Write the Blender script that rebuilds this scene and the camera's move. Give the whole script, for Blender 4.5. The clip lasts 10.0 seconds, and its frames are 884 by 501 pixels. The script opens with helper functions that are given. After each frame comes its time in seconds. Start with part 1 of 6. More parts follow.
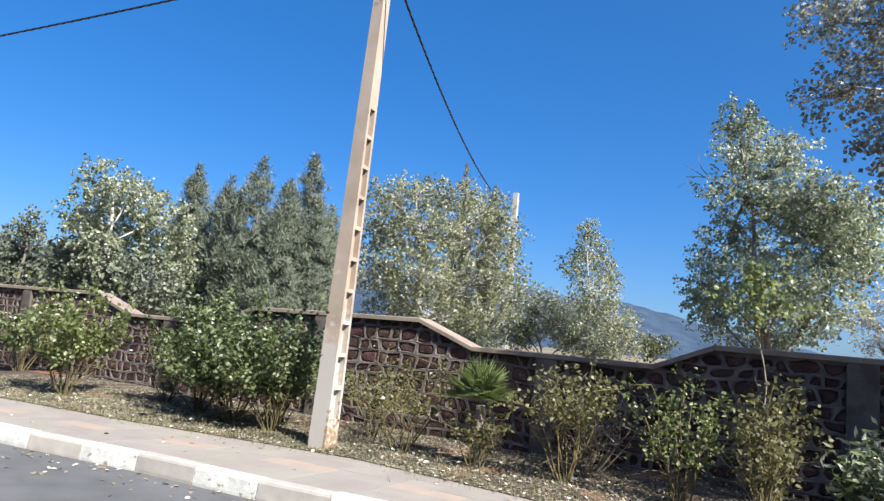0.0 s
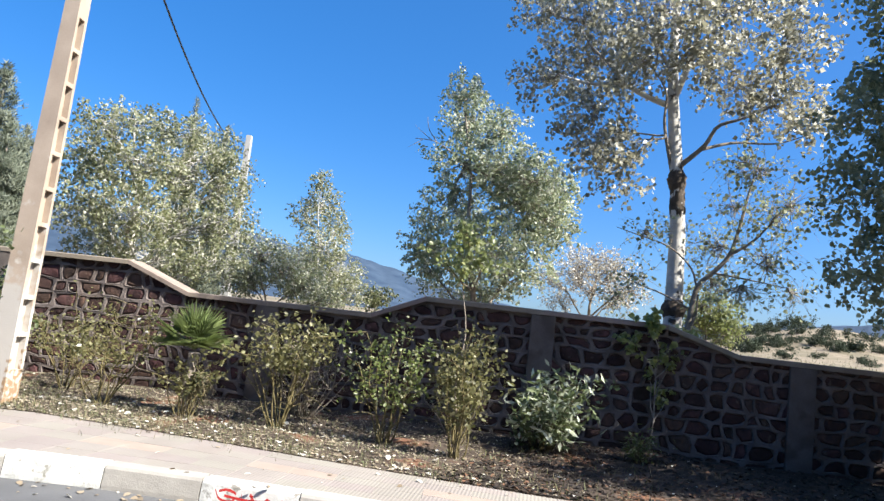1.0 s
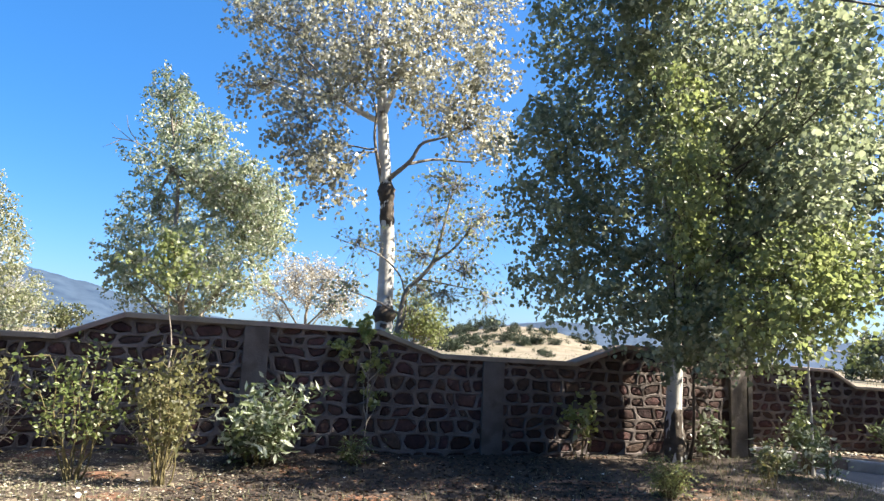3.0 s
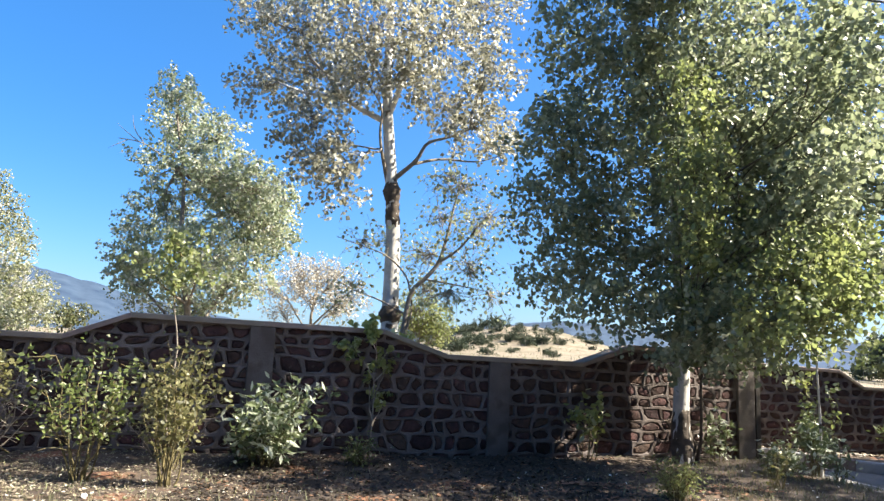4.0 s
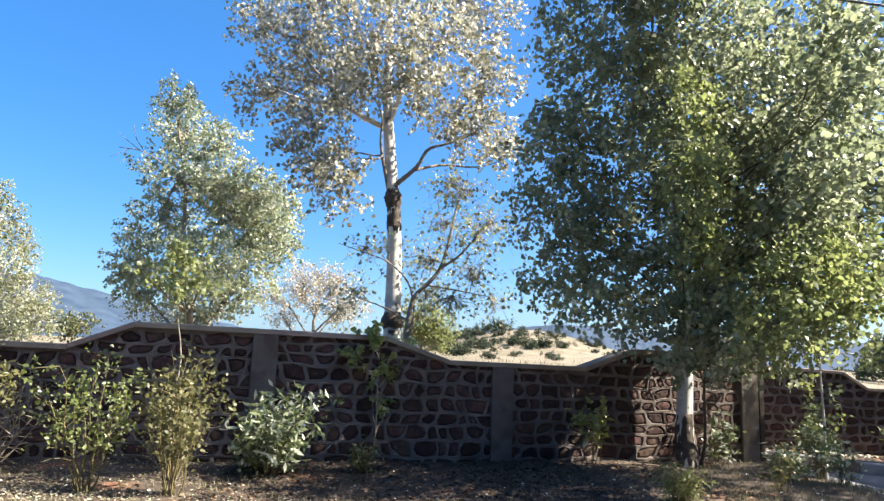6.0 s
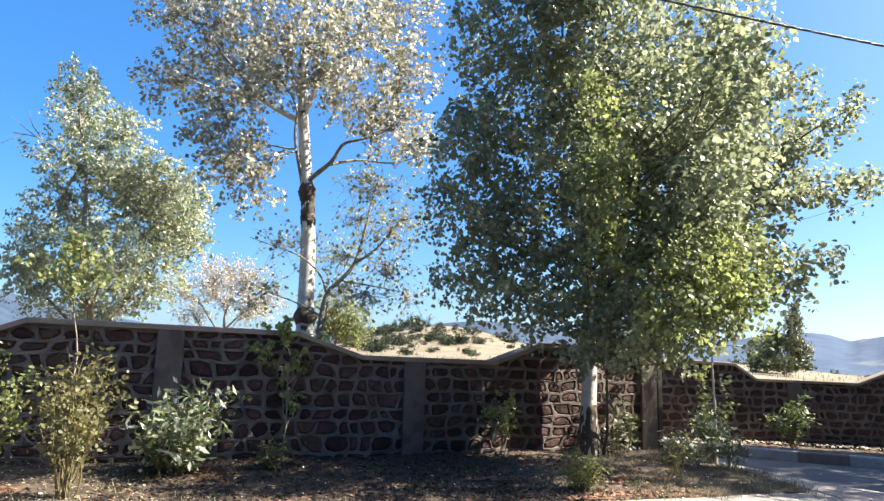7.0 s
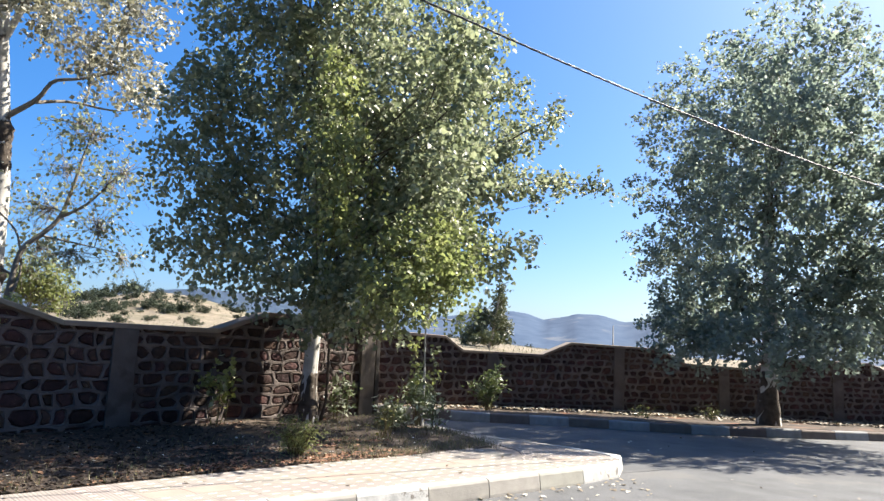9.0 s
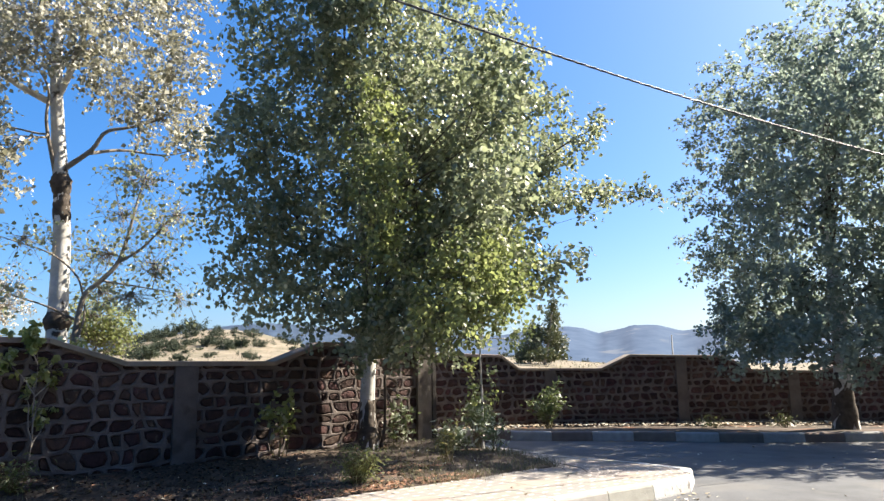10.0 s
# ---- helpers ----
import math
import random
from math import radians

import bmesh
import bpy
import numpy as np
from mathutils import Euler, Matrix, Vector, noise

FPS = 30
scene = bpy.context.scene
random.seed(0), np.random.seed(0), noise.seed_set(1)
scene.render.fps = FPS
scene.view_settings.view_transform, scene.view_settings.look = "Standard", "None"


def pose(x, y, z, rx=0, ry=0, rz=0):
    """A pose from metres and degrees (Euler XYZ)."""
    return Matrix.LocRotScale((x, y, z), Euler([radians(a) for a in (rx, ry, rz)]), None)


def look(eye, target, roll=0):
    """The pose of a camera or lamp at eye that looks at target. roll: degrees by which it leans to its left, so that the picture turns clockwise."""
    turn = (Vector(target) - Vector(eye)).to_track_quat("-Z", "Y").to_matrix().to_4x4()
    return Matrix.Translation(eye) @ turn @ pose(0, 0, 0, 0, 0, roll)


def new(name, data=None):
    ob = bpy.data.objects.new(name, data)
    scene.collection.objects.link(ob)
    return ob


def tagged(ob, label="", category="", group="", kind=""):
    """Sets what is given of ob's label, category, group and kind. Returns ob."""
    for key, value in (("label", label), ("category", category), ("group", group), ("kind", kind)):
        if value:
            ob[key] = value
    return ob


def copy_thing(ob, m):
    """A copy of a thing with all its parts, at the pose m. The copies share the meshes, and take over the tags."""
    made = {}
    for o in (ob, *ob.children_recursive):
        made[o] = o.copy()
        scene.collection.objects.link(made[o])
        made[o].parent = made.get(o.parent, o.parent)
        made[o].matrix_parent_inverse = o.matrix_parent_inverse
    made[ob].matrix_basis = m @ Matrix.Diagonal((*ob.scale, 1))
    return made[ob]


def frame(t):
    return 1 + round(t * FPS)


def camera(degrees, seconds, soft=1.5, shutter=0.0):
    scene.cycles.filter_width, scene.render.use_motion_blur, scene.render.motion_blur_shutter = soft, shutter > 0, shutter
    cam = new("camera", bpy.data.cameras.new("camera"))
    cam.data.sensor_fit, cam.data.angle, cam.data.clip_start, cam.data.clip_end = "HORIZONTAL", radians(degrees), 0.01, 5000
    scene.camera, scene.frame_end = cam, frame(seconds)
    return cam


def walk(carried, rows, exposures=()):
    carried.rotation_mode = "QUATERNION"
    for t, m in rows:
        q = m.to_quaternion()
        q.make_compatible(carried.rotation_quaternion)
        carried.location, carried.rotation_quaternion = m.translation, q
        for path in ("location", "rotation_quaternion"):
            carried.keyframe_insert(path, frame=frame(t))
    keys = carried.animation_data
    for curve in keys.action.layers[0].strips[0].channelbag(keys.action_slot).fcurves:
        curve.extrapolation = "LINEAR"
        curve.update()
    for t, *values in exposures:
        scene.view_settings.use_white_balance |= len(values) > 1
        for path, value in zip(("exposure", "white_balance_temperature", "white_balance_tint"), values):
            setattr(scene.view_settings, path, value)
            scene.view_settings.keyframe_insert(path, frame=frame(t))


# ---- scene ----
# ------------------------------------------------------------ camera
cam = camera(65.77, 10.0, 1.45)


def aim(x, y, z, yaw, pitch, roll):
    """Camera pose: place in metres, yaw to the right and tilt up in degrees."""
    return pose(x, y, z, 90 + pitch, 0, -yaw) @ pose(0, 0, 0, 0, 0, roll)


PATH = [
    (0.0, aim(-0.136, 0.027, 1.526, -45.28, 8.16, 5.77)),
    (0.5, aim(-0.104, 0.089, 1.503, -32.23, 8.61, 5.39)),
    (1.0, aim(-0.067, 0.071, 1.504, -22.64, 6.48, 6.64)),
    (1.5, aim(0.008, 0.056, 1.541, -13.62, 9.37, 6.11)),
    (2.0, aim(0.052, 0.045, 1.528, -6.56, 9.50, 3.28)),
    (2.5, aim(-0.019, 0.031, 1.496, 0.07, 9.56, 2.15)),
    (3.8, aim(-0.028, 0.087, 1.504, 1.03, 8.63, 3.17)),
    (4.0, aim(-0.037, 0.082, 1.505, 0.40, 9.20, 2.93)),
    (4.5, aim(-0.046, 0.092, 1.505, 0.08, 9.82, 3.05)),
    (5.0, aim(-0.042, 0.076, 1.501, -1.34, 9.52, 2.79)),
    (5.2, aim(-0.045, 0.079, 1.517, -1.62, 9.71, 3.13)),
    (6.3, aim(-0.042, 0.030, 1.530, 2.17, 9.54, 2.14)),
    (6.5, aim(0.003, -0.000, 1.503, 3.86, 9.80, 2.25)),
    (7.0, aim(0.042, -0.018, 1.506, 7.14, 9.50, 1.77)),
    (7.5, aim(0.051, -0.031, 1.492, 11.23, 8.71, 0.73)),
    (8.0, aim(0.048, -0.061, 1.482, 14.77, 8.14, 2.14)),
    (8.5, aim(0.047, -0.162, 1.477, 21.78, 8.69, 2.35)),
    (9.0, aim(0.049, -0.196, 1.474, 29.40, 7.99, 2.47)),
    (9.5, aim(0.068, -0.216, 1.477, 31.05, 8.10, 0.76)),
    (10.0, aim(0.071, -0.139, 1.467, 25.33, 9.69, -0.85)),
]
EXPOSURES = [(0.0, 1.07, 6090, 9), (1.0, 1.36, 6240, 9), (2.1, 1.58, 6450, 9), (2.5, 1.72, 6600, 8), (4.5, 1.8, 6720, 8), (7.0, 1.84, 6820, 9),
             (7.5, 1.87, 6880, 9), (8.0, 1.88, 6870, 9), (8.4, 1.47, 6540, 9), (9.0, 1.53, 6540, 9), (9.5, 1.56, 6610, 9), (10.0, 1.58, 6750, 9)]
walk(cam, PATH, EXPOSURES)

# ------------------------------------------------------------ sky and sun
SUN_BEARING, SUN_UP = 94.5, 43.0
world = bpy.data.worlds.new("sky")
scene.world = world
world.use_nodes = True
wn = world.node_tree.nodes
sky = wn.new("ShaderNodeTexSky")
sky.sky_type = "NISHITA"
sky.sun_disc = False
sky.sun_elevation = radians(SUN_UP)
sky.sun_rotation = radians(SUN_BEARING)
sky.altitude = 1400
sky.air_density, sky.dust_density, sky.ozone_density = 1.0, 6.5, 3.6
wn["Background"].inputs["Strength"].default_value = 0.092
tone = wn.new("ShaderNodeHueSaturation")
tone.inputs["Hue"].default_value = 0.506
tone.inputs["Saturation"].default_value = 1.39
world.node_tree.links.new(sky.outputs["Color"], tone.inputs["Color"])
haze = wn.new("ShaderNodeMix")
haze.data_type = "RGBA"
haze.inputs["Factor"].default_value = 0.25
haze.inputs["B"].default_value = (0.6, 1.7, 3.7, 1)
world.node_tree.links.new(tone.outputs["Color"], haze.inputs["A"])
world.node_tree.links.new(haze.outputs["Result"], wn["Background"].inputs["Color"])
sun = new("sun", bpy.data.lights.new("sun", "SUN"))
sun.data.energy = 5.9
sun.data.angle = radians(0.55)
sun.data.color = (1.0, 0.93, 0.82)
_b, _e = radians(SUN_BEARING), radians(SUN_UP)
SUN_DIR = Vector((math.sin(_b) * math.cos(_e), math.cos(_b) * math.cos(_e), math.sin(_e)))
sun.matrix_world = look(SUN_DIR * 60, (0, 0, 0))


# ------------------------------------------------------------ materials
def material(name, dark, light, scale=6.0, rough=0.85, bump=0.3, fine=60.0, metal=0.0, vary=0.0, detail=6.0, spots=None, gloss=0.3):
    """Two colours mixed by broad and fine noise at world size, with relief. vary: brightness spread from piece to piece.
    spots: (colour, scale, threshold) of a third tone in patches."""
    m = bpy.data.materials.new(name)
    m.use_nodes = True
    nt = m.node_tree
    nd, ln = nt.nodes, nt.links
    p = nd["Principled BSDF"]
    geo = nd.new("ShaderNodeNewGeometry")
    broad = nd.new("ShaderNodeTexNoise")
    broad.inputs["Scale"].default_value = scale
    broad.inputs["Detail"].default_value = detail
    grain = nd.new("ShaderNodeTexNoise")
    grain.inputs["Scale"].default_value = fine
    grain.inputs["Detail"].default_value = 4
    for n in (broad, grain):
        ln.new(geo.outputs["Position"], n.inputs["Vector"])
    add = nd.new("ShaderNodeMath")
    add.operation = "MULTIPLY_ADD"
    add.inputs[1].default_value = 0.45
    ln.new(grain.outputs["Fac"], add.inputs[0])
    mul = nd.new("ShaderNodeMath")
    mul.operation = "MULTIPLY_ADD"
    mul.inputs[1].default_value = 1.6
    mul.inputs[2].default_value = -0.52
    ln.new(broad.outputs["Fac"], mul.inputs[0])
    ln.new(mul.outputs[0], add.inputs[2])
    mix = nd.new("ShaderNodeMix")
    mix.data_type = "RGBA"
    mix.clamp_factor = True
    mix.inputs["A"].default_value = (*dark, 1)
    mix.inputs["B"].default_value = (*light, 1)
    ln.new(add.outputs[0], mix.inputs["Factor"])
    colour = mix.outputs["Result"]
    if spots:
        tone, sc, th = spots
        sn = nd.new("ShaderNodeTexNoise")
        sn.inputs["Scale"].default_value = sc
        sn.inputs["Detail"].default_value = 5
        ln.new(geo.outputs["Position"], sn.inputs["Vector"])
        ramp = nd.new("ShaderNodeMapRange")
        ramp.inputs["From Min"].default_value = th
        ramp.inputs["From Max"].default_value = th + 0.08
        ln.new(sn.outputs["Fac"], ramp.inputs["Value"])
        m2 = nd.new("ShaderNodeMix")
        m2.data_type = "RGBA"
        ln.new(colour, m2.inputs["A"])
        m2.inputs["B"].default_value = (*tone, 1)
        ln.new(ramp.outputs["Result"], m2.inputs["Factor"])
        colour = m2.outputs["Result"]
    if vary:
        info = nd.new("ShaderNodeObjectInfo")
        rng = nd.new("ShaderNodeMapRange")
        rng.inputs["To Min"].default_value = 1 - vary
        rng.inputs["To Max"].default_value = 1 + vary
        ln.new(info.outputs["Random"], rng.inputs["Value"])
        hsv = nd.new("ShaderNodeHueSaturation")
        ln.new(rng.outputs["Result"], hsv.inputs["Value"])
        ln.new(colour, hsv.inputs["Color"])
        wob = nd.new("ShaderNodeMath")
        wob.operation = "MULTIPLY_ADD"
        wob.inputs[1].default_value = 0.05
        wob.inputs[2].default_value = 0.475
        frac = nd.new("ShaderNodeMath")
        frac.operation = "FRACT"
        big = nd.new("ShaderNodeMath")
        big.operation = "MULTIPLY"
        big.inputs[1].default_value = 7.31
        ln.new(info.outputs["Random"], big.inputs[0])
        ln.new(big.outputs[0], frac.inputs[0])
        ln.new(frac.outputs[0], wob.inputs[0])
        ln.new(wob.outputs[0], hsv.inputs["Hue"])
        colour = hsv.outputs["Color"]
    ln.new(colour, p.inputs["Base Color"])
    p.inputs["Roughness"].default_value = rough
    p.inputs["Metallic"].default_value = metal
    p.inputs["Specular IOR Level"].default_value = gloss
    if bump:
        b = nd.new("ShaderNodeBump")
        b.inputs["Strength"].default_value = bump
        b.inputs["Distance"].default_value = 0.02
        ln.new(add.outputs[0], b.inputs["Height"])
        ln.new(b.outputs["Normal"], p.inputs["Normal"])
    return m


def leaf_material(name, dark, light, pale=None, pale_share=0.0, through_share=0.35, rough=0.38):
    """Leaf blades: colour differs from leaf to leaf, light passes through."""
    m = bpy.data.materials.new(name)
    m.use_nodes = True
    nt = m.node_tree
    nd, ln = nt.nodes, nt.links
    p = nd["Principled BSDF"]
    geo = nd.new("ShaderNodeNewGeometry")
    mix = nd.new("ShaderNodeMix")
    mix.data_type = "RGBA"
    mix.inputs["A"].default_value = (*dark, 1)
    mix.inputs["B"].default_value = (*light, 1)
    bough = nd.new("ShaderNodeTexNoise")
    bough.inputs["Scale"].default_value = 1.7
    bough.inputs["Detail"].default_value = 2
    ln.new(geo.outputs["Position"], bough.inputs["Vector"])
    spread = nd.new("ShaderNodeMapRange")
    spread.inputs["From Min"].default_value = 0.32
    spread.inputs["From Max"].default_value = 0.68
    spread.inputs["To Min"].default_value = -0.1
    spread.inputs["To Max"].default_value = 0.6
    ln.new(bough.outputs["Fac"], spread.inputs["Value"])
    share = nd.new("ShaderNodeMath")
    share.operation = "MULTIPLY_ADD"
    share.inputs[1].default_value = 0.5
    share.use_clamp = True
    ln.new(geo.outputs["Random Per Island"], share.inputs[0])
    ln.new(spread.outputs["Result"], share.inputs[2])
    ln.new(share.outputs[0], mix.inputs["Factor"])
    colour = mix.outputs["Result"]
    if pale:
        mul = nd.new("ShaderNodeMath")
        mul.operation = "MULTIPLY"
        mul.inputs[1].default_value = 13.7
        fr = nd.new("ShaderNodeMath")
        fr.operation = "FRACT"
        cmp_ = nd.new("ShaderNodeMath")
        cmp_.operation = "LESS_THAN"
        cmp_.inputs[1].default_value = pale_share
        ln.new(geo.outputs["Random Per Island"], mul.inputs[0])
        ln.new(mul.outputs[0], fr.inputs[0])
        ln.new(fr.outputs[0], cmp_.inputs[0])
        m2 = nd.new("ShaderNodeMix")
        m2.data_type = "RGBA"
        ln.new(cmp_.outputs[0], m2.inputs["Factor"])
        ln.new(colour, m2.inputs["A"])
        m2.inputs["B"].default_value = (*pale, 1)
        colour = m2.outputs["Result"]
    ln.new(colour, p.inputs["Base Color"])
    p.inputs["Roughness"].default_value = rough
    p.inputs["Specular IOR Level"].default_value = 0.5
    tr = nd.new("ShaderNodeBsdfTranslucent")
    hs = nd.new("ShaderNodeHueSaturation")
    hs.inputs["Saturation"].default_value = 1.1
    hs.inputs["Value"].default_value = 1.4
    ln.new(colour, hs.inputs["Color"])
    ln.new(hs.outputs["Color"], tr.inputs["Color"])
    ms = nd.new("ShaderNodeMixShader")
    ms.inputs["Fac"].default_value = through_share
    ln.new(p.outputs["BSDF"], ms.inputs[1])
    ln.new(tr.outputs["BSDF"], ms.inputs[2])
    ln.new(ms.outputs["Shader"], nd["Material Output"].inputs["Surface"])
    return m


M_ASPHALT = material("asphalt", (0.0712, 0.0718, 0.0742), (0.135, 0.136, 0.138), 1.9, 0.9, 0.5, 90, detail=9, spots=((0.13, 0.127, 0.123), 0.9, 0.6))
M_PAVING = material("paving", (0.235, 0.199, 0.172), (0.3, 0.257, 0.225), 2.2, 0.9, 0.2, 60)
M_PATCH = material("paving_patch", (0.27, 0.215, 0.18), (0.335, 0.27, 0.225), 4, 0.92, 0.2, 90)
M_TILE = material("ribbed_tile", (0.227, 0.201, 0.179), (0.285, 0.257, 0.228), 1.7, 0.9, 0.2, 60, vary=0.03, spots=((0.246, 0.217, 0.191), 1.1, 0.58))


def rib(m, angle, pitch):
    """Fine parallel ribs pressed into a tile, slightly darker in the grooves."""
    nd, ln = m.node_tree.nodes, m.node_tree.links
    p = nd["Principled BSDF"]
    geo = nd.new("ShaderNodeNewGeometry")
    turn = nd.new("ShaderNodeVectorRotate")
    turn.rotation_type = "Z_AXIS"
    turn.inputs["Angle"].default_value = -angle
    ln.new(geo.outputs["Position"], turn.inputs["Vector"])
    wave = nd.new("ShaderNodeTexWave")
    wave.inputs["Scale"].default_value = 0.314 / pitch
    wave.inputs["Distortion"].default_value = 0.15
    ln.new(turn.outputs["Vector"], wave.inputs["Vector"])
    hs = nd.new("ShaderNodeHueSaturation")
    ln.new(p.inputs["Base Color"].links[0].from_socket, hs.inputs["Color"])
    rng = nd.new("ShaderNodeMapRange")
    rng.inputs["To Min"].default_value = 0.94
    rng.inputs["To Max"].default_value = 1.03
    ln.new(wave.outputs["Fac"], rng.inputs["Value"])
    ln.new(rng.outputs["Result"], hs.inputs["Value"])
    ln.new(hs.outputs["Color"], p.inputs["Base Color"])
    b = nd.new("ShaderNodeBump")
    b.inputs["Strength"].default_value = 0.35
    b.inputs["Distance"].default_value = 0.006
    ln.new(wave.outputs["Fac"], b.inputs["Height"])
    ln.new(p.inputs["Normal"].links[0].from_socket, b.inputs["Normal"])
    ln.new(b.outputs["Normal"], p.inputs["Normal"])


rib(M_TILE, radians(14), 0.036)
M_DOT = material("worn_tile_stud", (0.522, 0.446, 0.37), (0.608, 0.541, 0.465), 5, 0.9, 0.1, 60)
M_KERB_WHITE = material("white_kerb_paint", (0.391, 0.391, 0.372), (0.67, 0.66, 0.623), 7, 0.85, 0.35, 45, vary=0.06, spots=((0.251, 0.233, 0.205), 13, 0.6))
M_KERB_GREY = material("kerb_concrete", (0.288, 0.271, 0.242), (0.398, 0.377, 0.338), 5, 0.9, 0.3, 70, vary=0.08)
# Duller than the near kerb's white, closer in tone to the red.
M_KERB_DULL = material("dull_white_kerb_paint", (0.223, 0.221, 0.219), (0.363, 0.365, 0.366), 6, 0.9, 0.3, 60, vary=0.12)
M_KERB_RED = material("dark_red_kerb_paint", (0.144, 0.112, 0.1), (0.224, 0.184, 0.164), 6, 0.9, 0.3, 70, vary=0.1)
M_SOIL = material("bed_soil", (0.026, 0.0195, 0.0155), (0.115, 0.087, 0.066), 1.6, 0.97, 1.0, 22, spots=((0.2, 0.098, 0.058), 0.9, 0.585))
M_DRY = material("dry_field", (0.115, 0.093, 0.062), (0.29, 0.24, 0.17), 0.5, 0.97, 0.5, 2.2, detail=9, spots=((0.145, 0.125, 0.082), 0.13, 0.5))
M_MORTAR = material("wall_mortar", (0.063, 0.0531, 0.0495), (0.216, 0.178, 0.16), 3.2, 0.95, 1.0, 38, detail=9, spots=((0.108, 0.0837, 0.072), 1.3, 0.56))
M_STONE = material("red_brown_stone", (0.019, 0.013, 0.012), (0.10, 0.052, 0.043), 9, 0.85, 0.9, 55, vary=0.5, spots=((0.12, 0.09, 0.075), 11, 0.64))
M_PILLAR = material("grey_render", (0.081, 0.0675, 0.0603), (0.162, 0.137, 0.121), 3.5, 0.95, 0.7, 50, detail=9, spots=((0.09, 0.072, 0.0621), 2.2, 0.55))
M_COPE = material("coping_concrete", (0.18, 0.145, 0.115), (0.314, 0.258, 0.207), 3, 0.92, 0.3, 50, vary=0.05)
M_POLE = material("pole_concrete", (0.27, 0.215, 0.17), (0.42, 0.345, 0.275), 2.2, 0.9, 0.25, 60, spots=((0.55, 0.52, 0.47), 2.6, 0.68))
M_POLE_GREY = material("grey_pole_concrete", (0.30, 0.295, 0.28), (0.46, 0.45, 0.425), 2.0, 0.9, 0.25, 60)
M_BARK_WHITE = material("white_poplar_bark", (0.31, 0.295, 0.27), (0.64, 0.62, 0.58), 5, 0.85, 0.4, 30, spots=((0.05, 0.04, 0.035), 5.5, 0.63))
M_BARK = material("dark_bark", (0.035, 0.028, 0.022), (0.13, 0.105, 0.085), 9, 0.95, 0.8, 50)
M_BARK_GREY = material("grey_bark", (0.13, 0.11, 0.09), (0.30, 0.26, 0.21), 9, 0.95, 0.6, 50)
M_STEM = material("green_brown_stem", (0.065, 0.055, 0.025), (0.19, 0.155, 0.07), 10, 0.8, 0.2, 60)
# Dark brown for the unseen wall that cuts down sky light.
M_SKY_BLOCKER = material("sky_blocker_brown", (0.10, 0.09, 0.08), (0.16, 0.145, 0.13), 1.5, 0.95, 0.2, 40)
M_CABLE = material("black_cable", (0.012, 0.012, 0.013), (0.03, 0.03, 0.032), 20, 0.42, 0.1, 90, gloss=0.6)
# Near-black brown: shade on the end pillar's side, put into a colour.
M_SIDE_SHADE = material("shaded_side_dark", (0.03, 0.025, 0.022), (0.06, 0.05, 0.042), 8, 0.7, 0.2, 60)
# Distance haze is put into the next two base colours as blue.
M_MOUNTAIN = material("hazed_wooded_mountain", (0.012, 0.028, 0.058), (0.048, 0.075, 0.115), 0.016, 1.0, 0.0, 0.05)
M_MESA = material("haze_blue_hills", (0.026, 0.052, 0.10), (0.058, 0.088, 0.138), 0.012, 1.0, 0.0, 0.03, spots=((0.10, 0.113, 0.135), 0.006, 0.6))

M_RED = material("red_spray_paint", (0.42, 0.02, 0.02), (0.58, 0.05, 0.045), 9, 0.7, 0.1, 60)

def weather_pole(m):
    """Old whitewash low on the shaft and rust run down from the foot's irons, on one side, in the shaft's own measure."""
    nd, ln = m.node_tree.nodes, m.node_tree.links
    p = nd["Principled BSDF"]
    colour = p.inputs["Base Color"].links[0].from_socket
    tc = nd.new("ShaderNodeTexCoord")
    xyz = nd.new("ShaderNodeSeparateXYZ")
    ln.new(tc.outputs["Object"], xyz.inputs["Vector"])
    for tone, scale, top, side, reach in (((0.43, 0.41, 0.38), 5.0, 1.6, None, 0.8), ((0.23, 0.135, 0.06), 16.0, 0.75, 0.1, 1.3), ((0.16, 0.13, 0.10), 6.0, -9.6, None, -1.4)):
        n = nd.new("ShaderNodeTexNoise")
        n.inputs["Scale"].default_value = scale
        n.inputs["Detail"].default_value = 7
        ln.new(tc.outputs["Object"], n.inputs["Vector"])
        d = nd.new("ShaderNodeMath")
        d.operation = "MULTIPLY_ADD"
        d.inputs[1].default_value = -0.28 * reach
        d.inputs[2].default_value = 0.28 * top
        ln.new(xyz.outputs["Z"], d.inputs[0])
        s = nd.new("ShaderNodeMath")
        ln.new(d.outputs[0], s.inputs[0])
        ln.new(n.outputs["Fac"], s.inputs[1])
        r = nd.new("ShaderNodeMapRange")
        r.inputs["From Min"].default_value = 0.52
        r.inputs["From Max"].default_value = 0.66
        r.inputs["To Max"].default_value = 0.85
        ln.new(s.outputs[0], r.inputs["Value"])
        fac = r.outputs["Result"]
        if side is not None:
            g = nd.new("ShaderNodeMath")
            g.operation = "GREATER_THAN"
            g.inputs[1].default_value = side
            ln.new(xyz.outputs["X"], g.inputs[0])
            w = nd.new("ShaderNodeMath")
            w.operation = "MULTIPLY"
            ln.new(g.outputs[0], w.inputs[0])
            ln.new(fac, w.inputs[1])
            fac = w.outputs[0]
        mix = nd.new("ShaderNodeMix")
        mix.data_type = "RGBA"
        ln.new(fac, mix.inputs["Factor"])
        ln.new(colour, mix.inputs["A"])
        mix.inputs["B"].default_value = (*tone, 1)
        colour = mix.outputs["Result"]
    ln.new(colour, p.inputs["Base Color"])


weather_pole(M_POLE)

